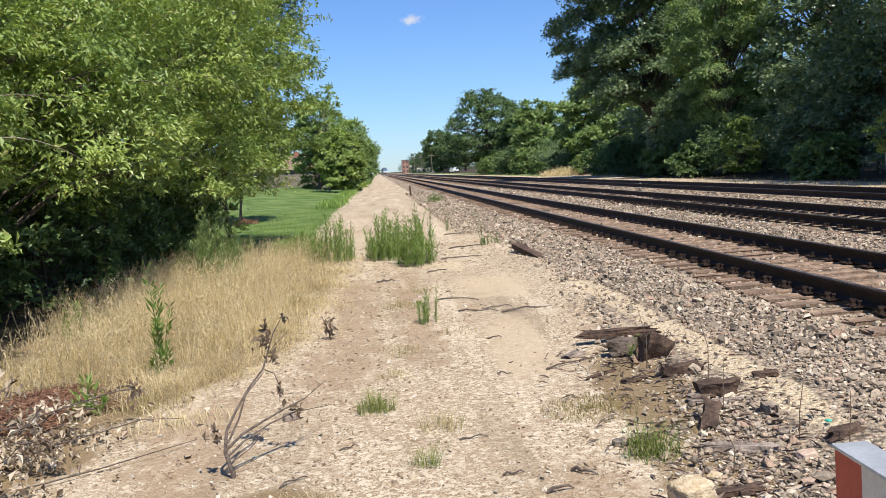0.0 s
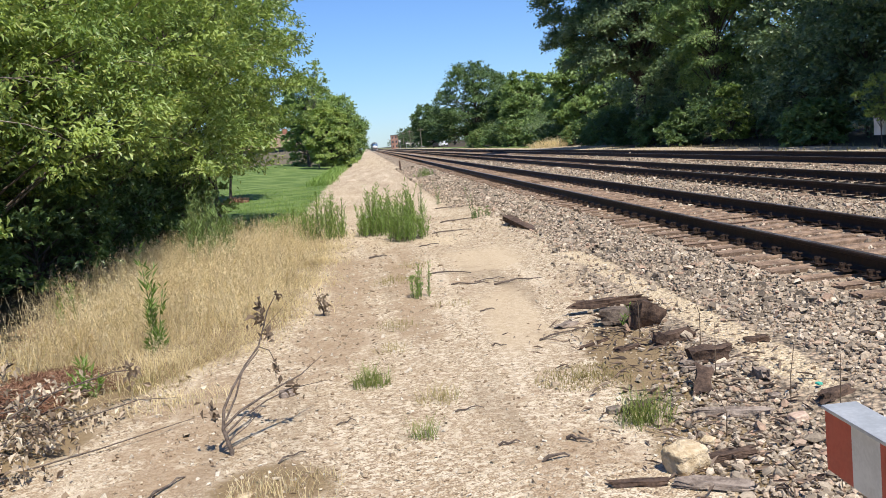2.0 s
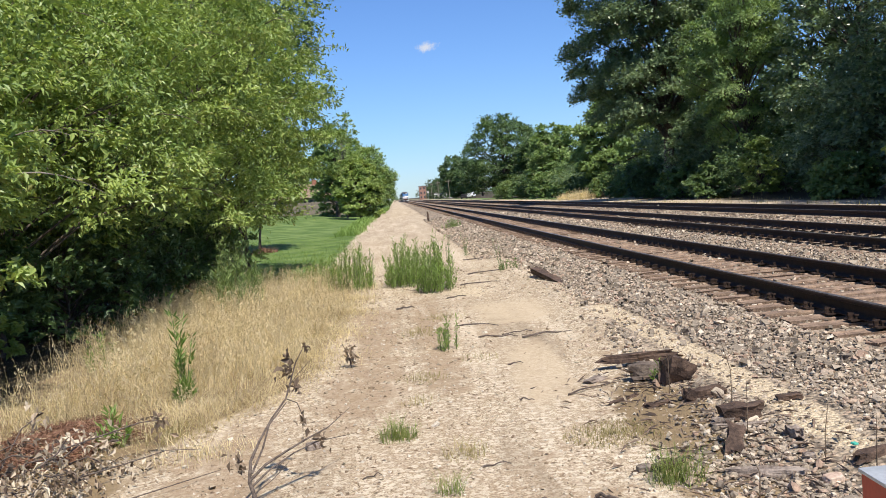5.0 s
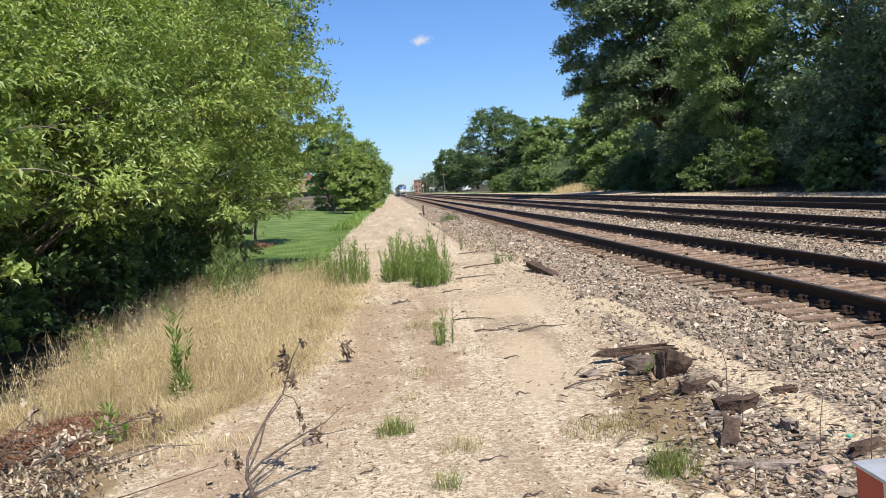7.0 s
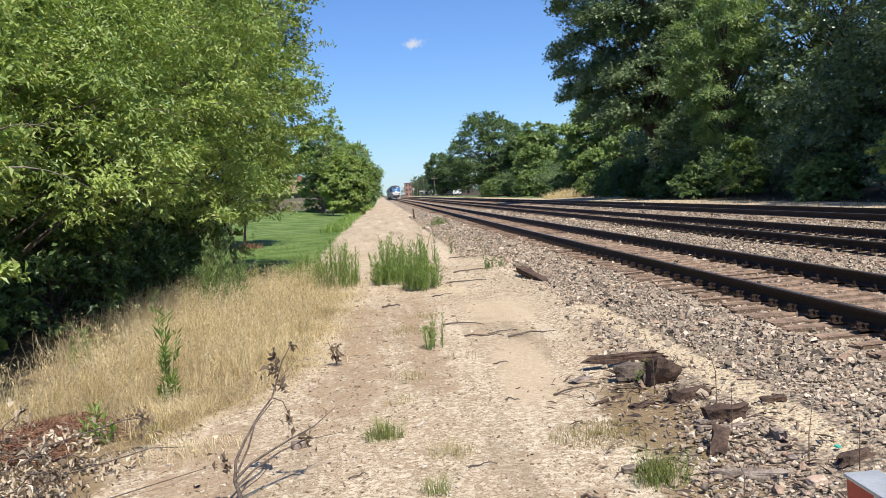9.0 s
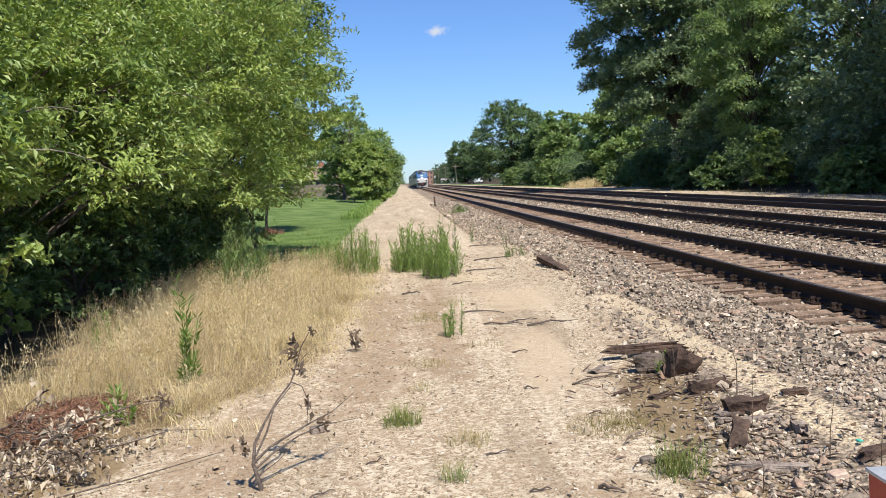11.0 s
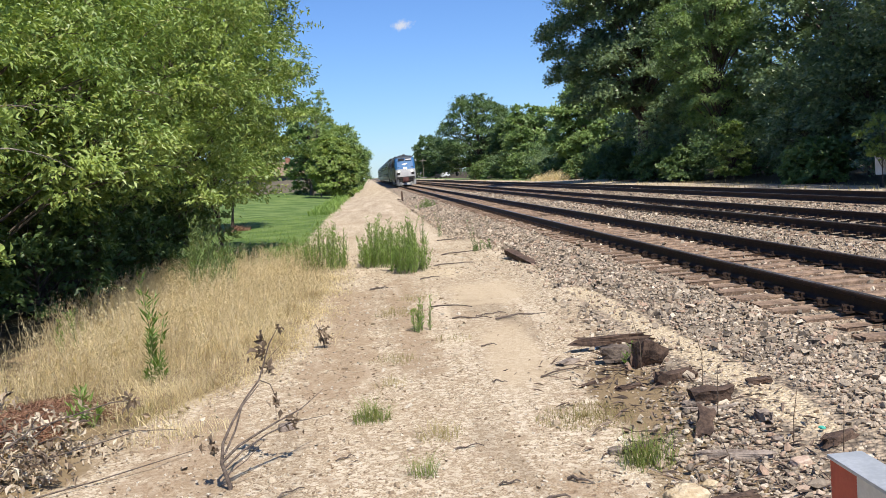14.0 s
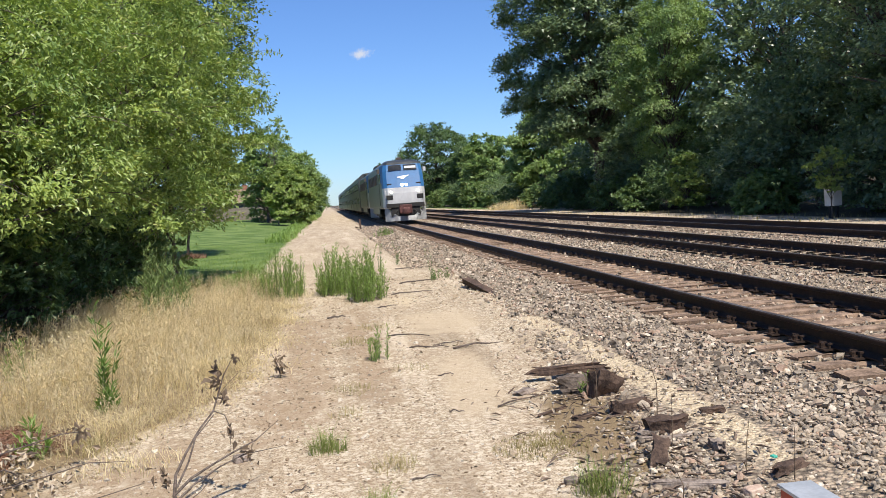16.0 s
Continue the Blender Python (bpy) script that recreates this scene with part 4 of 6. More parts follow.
def build_weeds():
    lab = "clump of tall green narrow leaved weeds on the path"
    weed_clump(301, 0.10, 18.9, 0.42, 0.6, 110, 0.9, lab, dense=34, size=0.075)
    weed_clump(302, 0.62, 17.3, 0.36, 0.6, 100, 0.95, lab, dense=34, size=0.075)
    weed_clump(303, -1.0, 18.9, 0.5, 0.5, 100, 0.95, "clump of tall green weeds at the straw's edge", dense=34, size=0.075)
    weed_clump(304, -1.75, 19.9, 0.5, 0.5, 80, 0.7, "clump of green weeds at the lawn's corner")
    weed_clump(305, -2.9, 16.6, 0.42, 0.6, 52, 1.35, "tall dark green weeds in front of the shrubs", LEAF_MID, size=0.11)
    weed_clump(306, -3.4, 17.8, 0.5, 0.7, 40, 1.3, "tall grey green weeds beside the shrubs", LEAF_MID, size=0.11)
    weed_clump(307, -2.15, 8.87, 0.08, 0.08, 6, 0.86, "single tall green weed standing in dry grass", dense=46, size=0.1)
    weed_clump(308, -3.7, 11.4, 0.16, 0.2, 7, 0.55, "green weed standing in dry grass", dense=30)
    weed_clump(309, -2.41, 7.42, 0.1, 0.1, 6, 0.34, "small green weed beside the litter heap", dense=18, size=0.1)
    weed_clump(310, 0.47, 10.5, 0.14, 0.16, 14, 0.42, "small upright weed growing through the gravel", dense=22, size=0.05)
    weed_clump(311, 2.16, 20.0, 0.05, 0.06, 3, 0.85, "thin dark weed stalks on the ballast's edge", LEAF_DEEP, dense=24, size=0.06)
    weed_clump(312, 2.35, 20.3, 0.22, 0.3, 12, 0.28, "low grey green weed on the ballast's edge", LEAF_MID, dense=20, size=0.06)
    weed_clump(313, 1.88, 26.0, 0.1, 0.2, 5, 0.6, "thin dark weed stalks on the ballast's edge", LEAF_DEEP, dense=22, size=0.06)
    weed_clump(314, 1.25, 24.0, 0.06, 0.1, 4, 0.75, "thin dark weed stalks on the path", LEAF_DEEP, dense=22, size=0.06)
    weed_clump(315, 2.78, 48.0, 0.5, 0.8, 30, 0.45, "low bushy weed on the ballast's edge", LEAF_MID, dense=20, size=0.1)
    weed_clump(316, 2.07, 7.62, 0.05, 0.05, 4, 0.3, "small green weed growing beside rotten timber", dense=20, size=0.06)
    grass_tuft(319, -5.6, 39.0, 0.6, 300, 0.3, "orange brown dry grass round a leaning trunk", NEEDLE, 0.02)
    grass_tuft(318, 22.2, 108.0, 3.4, 1500, 1.3, "tall pale dry grass along the wood's foot", STRAW, 0.03)
    grass_tuft(320, -0.13, 6.8, 0.15, 240, 0.19, "bright green grass tuft on the gravel")
    grass_tuft(321, 1.47, 5.2, 0.17, 260, 0.25, "yellow green grass tuft beside the ballast")
    grass_tuft(322, 0.34, 6.2, 0.17, 110, 0.15, "thin yellowish grass tuft on the gravel", TUFT_DRY)
    grass_tuft(323, 0.18, 5.42, 0.1, 80, 0.17, "thin green grass tuft on the gravel", TUFT)
    grass_tuft(324, 1.37, 6.3, 0.36, 1100, 0.05, "flat dry grass patch beside the ballast", TUFT_DRY)
    grass_tuft(325, 0.12, 8.9, 0.26, 140, 0.1, "thin dry grass patch on the gravel", TUFT_DRY)
    grass_tuft(326, 0.2, 11.9, 0.34, 180, 0.13, "thin dry grass patch on the gravel", TUFT_DRY)
    grass_tuft(327, 0.55, 13.2, 0.34, 150, 0.12, "thin dry grass patch on the gravel", TUFT_DRY)
    grass_tuft(328, -0.62, 4.75, 0.34, 420, 0.09, "flattened brown dry grass on bare soil", STRAW)
    grass_tuft(329, -1.55, 6.9, 0.4, 300, 0.12, "flattened brown dry grass on bare soil", STRAW)
    grass_tuft(330, 0.35, 20.3, 0.4, 160, 0.35, "dry straw at the foot of green weeds", STRAW)
    grass_tuft(331, -1.95, 7.6, 0.35, 260, 0.16, "grey dry grass at the straw's edge", TUFT_DRY)
    grass_tuft(332, 0.05, 7.9, 0.2, 90, 0.08, "thin dry grass patch on the gravel", TUFT_DRY)
    grass_tuft(333, 0.75, 9.8, 0.24, 90, 0.08, "thin dry grass patch on the gravel", TUFT_DRY)


build_weeds()


def lawn_blades():
    rng = np.random.default_rng(77)
    p = scatter(rng, 14000, -9, -1.9, 21.5, 52, 1.2)
    p = p[p[:, 0] < -2.1 + rng.normal(0, 0.12, len(p))]
    ob = part("lawn_grass", fast_mesh("lawn_grass", *blades(rng, np.c_[p, land(p[:, 0], p[:, 1])], 0.055, 0.014, 0.9, 0.5)), WEED)
    tagged(ob, "short mown green lawn grass beside the path", "grass", kind="stuff")
    q = scatter(rng, 15000, -3.4, 0.2, 50, 190, 1.3)
    edge = -2.1 + 0.8 * smooth(q[:, 1], 90, 170) + rng.normal(0, 0.16, len(q))
    q = q[(q[:, 0] < edge) & (q[:, 0] > edge - 1.8)]
    ob = part("verge_grass", fast_mesh("verge_grass", *blades(rng, np.c_[q, land(q[:, 0], q[:, 1])], 0.42, 0.028, 1.0, 0.5)), WEED)
    tagged(ob, "rough taller grass along the path's far verge", "grass", kind="stuff")
    w = scatter(rng, 1500, 16.3, 22, 30, 170, 1.2)
    ob = part("weedy_verge", fast_mesh("weedy_verge", *blades(rng, np.c_[w, land(w[:, 0], w[:, 1])], 0.22, 0.02, 1.2, 0.5)), TUFT_DRY)
    tagged(ob, "thin pale weeds between the tracks and the wood", "weeds", kind="stuff")


lawn_blades()


def curled_leaves(rng, P, size):
    """Withered leaves that hang and curl."""
    n = len(P)
    out = rng.normal(0, 1, (n, 3))
    return leaves(rng, P, out, size, size * 0.5, 0.7, 0.42, 0.7)


def dead_sapling():
    t = thing("dead_sapling", pose(-0.98, 5.47, 0.0, 0, 0, 7), "dead bent sapling with a few withered leaves stuck in gravel", "sapling")
    stem = [((0, 0, -0.05), 0.017), ((0.015, 0.0, 0.03), 0.015), ((-0.02, 0.01, 0.17), 0.012), ((-0.005, 0.06, 0.28), 0.009), ((0.06, 0.16, 0.38), 0.0075), ((0.14, 0.26, 0.48), 0.006), ((0.235, 0.36, 0.57), 0.006), ((0.28, 0.43, 0.68), 0.005), ((0.315, 0.47, 0.77), 0.004), ((0.37, 0.51, 0.85), 0.002), ((0.41, 0.52, 0.87), 0.001)]
    fork = [((-0.015, 0.01, 0.18), 0.009), ((0.08, 0.1, 0.24), 0.008), ((0.2, 0.22, 0.27), 0.007), ((0.33, 0.34, 0.3), 0.006), ((0.48, 0.46, 0.33), 0.004), ((0.64, 0.64, 0.4), 0.0015)]
    second = [((-0.01, 0.01, 0.14), 0.008), ((0.1, 0.12, 0.2), 0.006), ((0.25, 0.28, 0.24), 0.005), ((0.4, 0.45, 0.25), 0.004), ((0.66, 0.66, 0.22), 0.0015)]
    inner = [((0.0, 0.02, 0.22), 0.007), ((0.07, 0.12, 0.33), 0.006), ((0.12, 0.22, 0.45), 0.005), ((0.235, 0.34, 0.55), 0.003)]
    drop = [((0.235, 0.36, 0.57), 0.004), ((0.3, 0.39, 0.53), 0.003), ((0.33, 0.4, 0.44), 0.003), ((0.32, 0.42, 0.33), 0.0015)]
    side = [((0.26, 0.4, 0.64), 0.003), ((0.32, 0.44, 0.7), 0.002), ((0.42, 0.5, 0.78), 0.001)]
    low = [((0.0, 0.0, 0.1), 0.004), ((0.12, 0.05, 0.16), 0.003), ((0.22, 0.1, 0.24), 0.0012)]
    for p in (stem, fork, second, inner, drop, side, low):
        part("branch" if p is not stem else "stem", fast_mesh("branch", *tubes([p], 7)), TWIG, t, smooth=True)
    rng = np.random.default_rng(9)
    for c, n, s in (((0.27, 0.45, 0.79), 12, 0.045), ((0.25, 0.42, 0.72), 16, 0.05), ((0.3, 0.4, 0.62), 12, 0.04), ((-0.08, 0.05, 0.26), 14, 0.05), ((0.32, 0.4, 0.4), 9, 0.03), ((0.4, 0.52, 0.85), 6, 0.025), ((0.42, 0.42, 0.26), 16, 0.05)):
        part("withered_foliage", fast_mesh("withered_foliage", *curled_leaves(rng, np.array(c) + rng.normal(0, s * 0.7, (n, 3)) * (0.7, 0.7, 1), 0.055)), DRY_DARK, t)["kind"] = "stuff"


dead_sapling()


def litter_heap():
    rng = np.random.default_rng(31)
    t = thing("litter_heap", pose(-2.85, 7.65, 0.0), "low spread of reddish brown wood chips and needles", "litter heap")
    n = 5200
    a, r = rng.uniform(0, 6.283, n), rng.uniform(0, 1.15, n) ** 0.6
    r = r * (0.85 + 0.2 * np.sin(3 * a + 1) + 0.12 * np.sin(5 * a)) + rng.normal(0, 0.05, n)
    x, y = 0.62 * r * np.cos(a), 1.0 * r * np.sin(a)
    hump = 0.02 * np.sin(9 * x + 2) * np.sin(7 * y)
    z = (0.085 + hump) * np.maximum(1 - r ** 2, 0) + rng.uniform(0, 0.022, n) + 0.008
    o = rng.normal(0, 1, (n, 3)) * (1, 1, 0.22)
    part("litter_layer", fast_mesh("litter_layer", *leaves(rng, np.stack([x, y, z], 1), o, 0.095, 0.009, 0.04, 0.1, 0.1)), NEEDLE, t)["kind"] = "stuff"
    bm = bmesh.new()
    bmesh.ops.create_icosphere(bm, subdivisions=4, radius=1.0)
    for v in bm.verts:
        k = 0.85 + 0.3 * noise.noise(Vector((v.co.x, v.co.y, 0)) * 2.2)
        v.co = Vector((v.co.x * 0.5 * k, v.co.y * 0.8 * k, max(v.co.z, -0.3) * 0.075 - 0.015 + 0.018 * noise.noise(v.co * 6)))
    part("mound", bm, plain("mound_soil", (0.10, 0.05, 0.03), (0.24, 0.13, 0.08), 14, 0.9, 0, 0.8, 0.01, 70), t, smooth=True)


litter_heap()


def brush_pile():
    """Cut branches that arch out of a tangle, with withered leaves hanging along each."""
    rng = np.random.default_rng(32)
    t = thing("brush_pile", pose(-2.35, 5.75, 0.0), "pile of cut branches with withered curled tan leaves", "brush pile")
    L, D = [], []
    for i in range(60):
        a = rng.uniform(-1.6, 2.4)
        p = np.array([rng.uniform(-1.0, 0.0), rng.uniform(-1.2, 0.9), rng.uniform(0.02, 0.22)])
        d = np.array([math.cos(a), math.sin(a), rng.uniform(0.05, 0.6)])
        ln = rng.uniform(0.25, 0.65)
        k = np.linspace(0, 1, 5)
        P = p + d * ln * k[:, None] + rng.normal(0, 0.025, (5, 3)) * (k > 0)[:, None] - np.array([0, 0, 0.42 * ln]) * k[:, None] ** 2
        P[:, 2] = np.maximum(P[:, 2], 0.012)
        part("branch", fast_mesh("branch", *tubes([[(q, 0.006 * (1 - 0.8 * kk) + 0.001) for q, kk in zip(P, k)]], 5)), TWIG, t, smooth=True)
        n = int(rng.uniform(20, 46))
        kk = rng.uniform(0.25, 1.0, n)
        Q = np.stack([np.interp(kk, k, P[:, j]) for j in range(3)], 1) + rng.normal(0, 0.036, (n, 3)) - (0, 0, 0.02)
        Q[:, 2] = np.maximum(Q[:, 2], 0.02)
        (D if i % 4 == 3 else L).append(Q)
    n = 1700
    x, y = rng.uniform(-1.15, 0.75, n), rng.uniform(-1.3, 1.3, n)
    keep = rng.uniform(0, 1, n) < smooth(0.75 - x + 0.2 * y, 0, 1.3)
    F = np.stack([x, y, rng.uniform(0.01, 0.05, n)], 1)[keep]
    for pts, m, size in ((np.concatenate(L)[::2], DRY_LEAF, 0.062), (np.concatenate(L)[1::2], DRY_LEAF, 0.048), (np.concatenate(D), DRY_DARK, 0.05), (F[::2], DRY_DARK, 0.055), (F[1::2], DRY_LEAF, 0.05)):
        part("withered_foliage", fast_mesh("withered_foliage", *curled_leaves(rng, pts, size)), m, t)["kind"] = "stuff"
    # loose long twigs that reach out over the gravel
    for pts in ([(-0.1, 0.2, 0.12), (0.3, 0.7, 0.1), (0.55, 1.0, 0.1), (0.8, 1.2, 0.03)], [(0.1, -0.2, 0.03), (0.5, 0.1, 0.03), (0.8, 0.3, 0.05), (1.0, 0.62, 0.02)], [(0.0, 0.5, 0.3), (0.35, 1.1, 0.3), (0.42, 1.3, 0.26)], [(-0.6, 0.9, 0.1), (-0.5, 1.1, 0.34), (-0.38, 1.2, 0.42)]):
        part("twig", fast_mesh("twig", *tubes([[(q, 0.006 - 0.0012 * i) for i, q in enumerate(pts)]], 5)), TWIG, t, smooth=True)
    for c, m, n in (((0.42, 1.3, 0.24), DRY_DARK, 22), ((-0.42, 1.17, 0.36), DRY_LEAF, 24), ((0.1, 1.0, 0.16), DRY_LEAF, 20)):
        part("withered_foliage", fast_mesh("withered_foliage", *curled_leaves(rng, np.array(c) + rng.normal(0, 0.05, (n, 3)) * (1, 1, 1.3), 0.07)), m, t)["kind"] = "stuff"


brush_pile()


def leaf_clump():
    rng = np.random.default_rng(33)
    t = thing("withered_leaves", pose(-0.64, 10.0, 0.0), "bunch of withered brown leaves on a bent twig", "leaves")
    part("twig", fast_mesh("twig", *tubes([[((0.02, 0, -0.02), 0.006), ((0, 0, 0.12), 0.005), ((-0.06, 0.02, 0.26), 0.003)]], 5)), TWIG, t)
    part("leaf_bunch", fast_mesh("leaf_bunch", *curled_leaves(rng, np.array((0.02, 0, 0.12)) + rng.normal(0, 0.04, (26, 3)) * (1, 1, 1.4), 0.08)), DRY_DARK, t)


leaf_clump()

# ---- timber, sticks and stones on the ground ----
TIE_OLD = plain("old_tie_wood", (0.075, 0.056, 0.044), (0.21, 0.165, 0.13), 8, 0.92, 0, 0.9, 0.012, 45)
ROTTEN = plain("rotten_wood", (0.04, 0.026, 0.02), (0.13, 0.085, 0.06), 7, 0.92, 0, 0.9, 0.012, 40)
GREY_WOOD = plain("grey_wood", (0.13, 0.10, 0.08), (0.33, 0.27, 0.22), 9, 0.92, 0, 0.9, 0.01, 50)


def timber(seed, x, y, z, lx, ly, lz, turn, label, material=None, lean=(0.0, 0.0), rough=0.3, name="timber"):
    """A broken, split piece of old tie."""
    rng = random.Random(seed)
    bm = bmesh.new()
    bmesh.ops.create_cube(bm, size=1)
    bmesh.ops.subdivide_edges(bm, edges=bm.edges[:], cuts=3, use_grid_fill=True)
    for v in bm.verts:
        ragged = 1 + rough * 1.6 * noise.noise(Vector((seed, v.co.y * 9, v.co.z * 9))) * (abs(v.co.x) > 0.45)
        q = Vector((v.co.x * lx * ragged, v.co.y * ly, v.co.z * lz))
        w = noise.noise_vector(q * (3.0 / max(ly, lz)) * 0.35 + Vector((seed * 3.1, 0, 0)))
        groove = 0.1 * noise.noise(Vector((seed, v.co.y * 14, v.co.z * 14)))
        v.co = q + Vector((0.0, w.y * ly * rough, w.z * lz * rough)) * 1.3 + Vector((0, v.co.y * ly * groove, v.co.z * lz * groove))
        if abs(v.co.x) > 0.3 * lx:
            v.co.x += rng.uniform(-0.05, 0.05) * lx
    bmesh.ops.triangulate(bm, faces=bm.faces[:])
    ob = part(name, bm, material or ROTTEN, m=pose(x, y, float(land(x, y)) + z, lean[0], lean[1], turn))
    return tagged(ob, label, "wood", "timber scraps")


def stick(seed, x, y, length, turn, r=0.008, label="dark dry stick lying on the gravel"):
    rng = random.Random(seed)
    d = Vector((math.cos(radians(turn)), math.sin(radians(turn)), 0))
    n = Vector((-d.y, d.x, 0))
    pts = []
    for i in range(6):
        k = i / 5
        q = d * (k - 0.5) * length + n * rng.uniform(-0.04, 0.04) * length + Vector((0, 0, r * 0.6 + rng.uniform(0, 0.025) * (0 < i < 5)))
        pts.append((tuple(q), r * (1 - 0.55 * k)))
    ob = part("stick", fast_mesh("stick", *tubes([pts], 6)), TWIG, m=pose(x, y, float(land(x, y))))
    return tagged(ob, label, "stick", "dry sticks")


def boulder(seed, x, y, sx, sy, sz, label, material, turn=0.0):
    bm = bmesh.new()
    bmesh.ops.create_icosphere(bm, subdivisions=4, radius=1.0)
    for v in bm.verts:
        c = v.co.copy()
        flat = max(abs(c.x), abs(c.y), abs(c.z) * 1.05)
        c = c * (0.35 + 0.65 * 0.82 / flat)
        c *= 1 + 0.16 * noise.noise(c * 1.5 + Vector((seed, 0, 0))) + 0.06 * noise.noise(c * 5 + Vector((seed, 3, 0)))
        v.co = Vector((c.x * sx / 2, c.y * sy / 2, c.z * sz / 2))
    ob = part("stone", bm, material, m=pose(x, y, float(land(x, y)) + sz * 0.36, 6, -5, turn), smooth=True)
    return tagged(ob, label, "stone", "single stones")


def build_scraps():
    timber(401, 2.06, 7.82, 0.07, 0.34, 0.17, 0.13, -14, "split weathered grey tie block half buried in gravel", TIE_OLD, rough=0.22)
    timber(402, 2.12, 8.47, 0.07, 0.62, 0.1, 0.07, -3, "rotten dark plank lying beside a tie block")
    timber(403, 2.18, 7.54, 0.08, 0.2, 0.2, 0.2, 12, "broken rotten end of an old tie", lean=(0, 14), rough=0.34)
    timber(404, 2.2, 6.88, 0.035, 0.28, 0.1, 0.09, 8, "rotten dark wood piece on the ballast")
    timber(405, 2.24, 6.21, 0.05, 0.26, 0.11, 0.1, 4, "rotten dark wood piece on the ballast")
    timber(406, 1.99, 5.66, 0.06, 0.22, 0.1, 0.07, 62, "upright dark wood block leaning on stones", lean=(0, -32))
    timber(407, 2.7, 6.5, 0.02, 0.16, 0.06, 0.045, -4, "small dark wood scrap on the ballast")
    timber(408, 2.38, 5.68, 0.04, 0.17, 0.075, 0.06, 86, "small grey wood scrap on the ballast", GREY_WOOD, lean=(0, 8))
    timber(409, 2.2, 6.19, 0.03, 0.34, 0.05, 0.035, 6, "split grey plank among stones", GREY_WOOD)
    timber(410, 2.17, 6.04, 0.02, 0.3, 0.05, 0.03, -6, "split grey plank among stones", GREY_WOOD)
    timber(411, 1.97, 5.13, 0.03, 0.4, 0.07, 0.045, -18, "splintered grey plank among stones", GREY_WOOD)
    timber(412, 1.66, 4.46, 0.025, 0.3, 0.07, 0.04, 6, "splintered dark plank among stones")
    timber(413, 1.47, 4.12, 0.025, 0.32, 0.09, 0.03, -28, "splintered grey plank among stones", GREY_WOOD)
    timber(414, 1.15, 4.25, 0.015, 0.26, 0.05, 0.025, -12, "splintered brown plank on the gravel")
    timber(415, 2.72, 17.0, 0.04, 0.17, 2.0, 0.1, 7, "old broken tie lying on the ballast's edge", lean=(4, 0), rough=0.1)
    timber(416, 1.5, 5.45, 0.02, 0.2, 0.07, 0.04, 24, "small dark wood scrap beside a grass tuft")
    timber(417, 2.59, 5.14, 0.03, 0.26, 0.06, 0.05, 30, "small dark wood scrap on the ballast")
    timber(418, 1.85, 6.9, 0.015, 0.2, 0.06, 0.03, 15, "small dark wood scrap on the ballast")
    timber(419, 1.66, 7.2, 0.012, 0.34, 0.03, 0.02, 38, "thin wood splinter on bare soil")
    timber(420, 1.62, 8.05, 0.02, 0.22, 0.09, 0.03, 40, "grey wood splinter on bare soil", GREY_WOOD)
    for i, (x, y, ln, turn, r) in enumerate([(0.02, 14.85, 0.3, 12, 0.02), (1.03, 5.0, 0.16, -40, 0.012), (0.85, 4.75, 0.15, 12, 0.012), (1.72, 10.9, 0.75, 8, 0.014), (1.1, 11.1, 0.5, -22, 0.012), (1.85, 20.1, 0.9, 25, 0.016), (1.5, 17.8, 0.8, 4, 0.014), (1.07, 9.3, 0.16, 4, 0.009), (0.95, 7.6, 0.12, -10, 0.008), (1.55, 7.75, 0.6, 30, 0.009), (0.5, 5.9, 0.2, 5, 0.007), (0.95, 12.2, 0.6, -30, 0.012), (0.9, 15.8, 0.4, 30, 0.012), (2.1, 24.5, 0.9, 10, 0.016), (-0.6, 5.3, 0.22, 50, 0.007), (-1.25, 5.0, 0.35, 65, 0.01), (0.65, 5.1, 0.13, 15, 0.008), (-0.3, 5.9, 0.14, 30, 0.006), (1.9, 5.25, 0.5, 35, 0.007), (2.0, 4.9, 0.6, 50, 0.006), (1.65, 5.5, 0.45, -50, 0.006), (1.35, 11.3, 0.4, 15, 0.01)]):
        stick(430 + i, x, y, ln, turn, r)
    cream = plain("limestone", (0.40, 0.30, 0.175), (0.62, 0.51, 0.35), 12, 0.9, 0, 0.9, 0.02, 40)
    pink = plain("pink_stone", (0.40, 0.28, 0.21), (0.56, 0.43, 0.33), 10, 0.85, 0, 0.6, 0.01, 50)
    boulder(1, 1.43, 4.38, 0.23, 0.19, 0.17, "large cream limestone block among ballast", cream, 20)
    boulder(2, 2.25, 4.89, 0.12, 0.09, 0.06, "smooth pinkish stone among ballast", pink, 10)
    boulder(3, 1.66, 4.7, 0.09, 0.07, 0.06, "small pale stone among ballast", cream, 40)
    boulder(4, -0.75, 6.74, 0.12, 0.1, 0.06, "flat grey stone under the dead sapling", GREY_WOOD, 20)
    boulder(5, -0.8, 4.75, 0.09, 0.06, 0.02, "flat white stone on bare soil", cream, 0)
    boulder(6, 2.3, 5.3, 0.08, 0.07, 0.05, "small rounded grey stone among ballast", GREY_WOOD, 0)
    boulder(7, 1.35, 5.45, 0.1, 0.07, 0.05, "small grey stone beside a grass tuft", GREY_WOOD, 0)
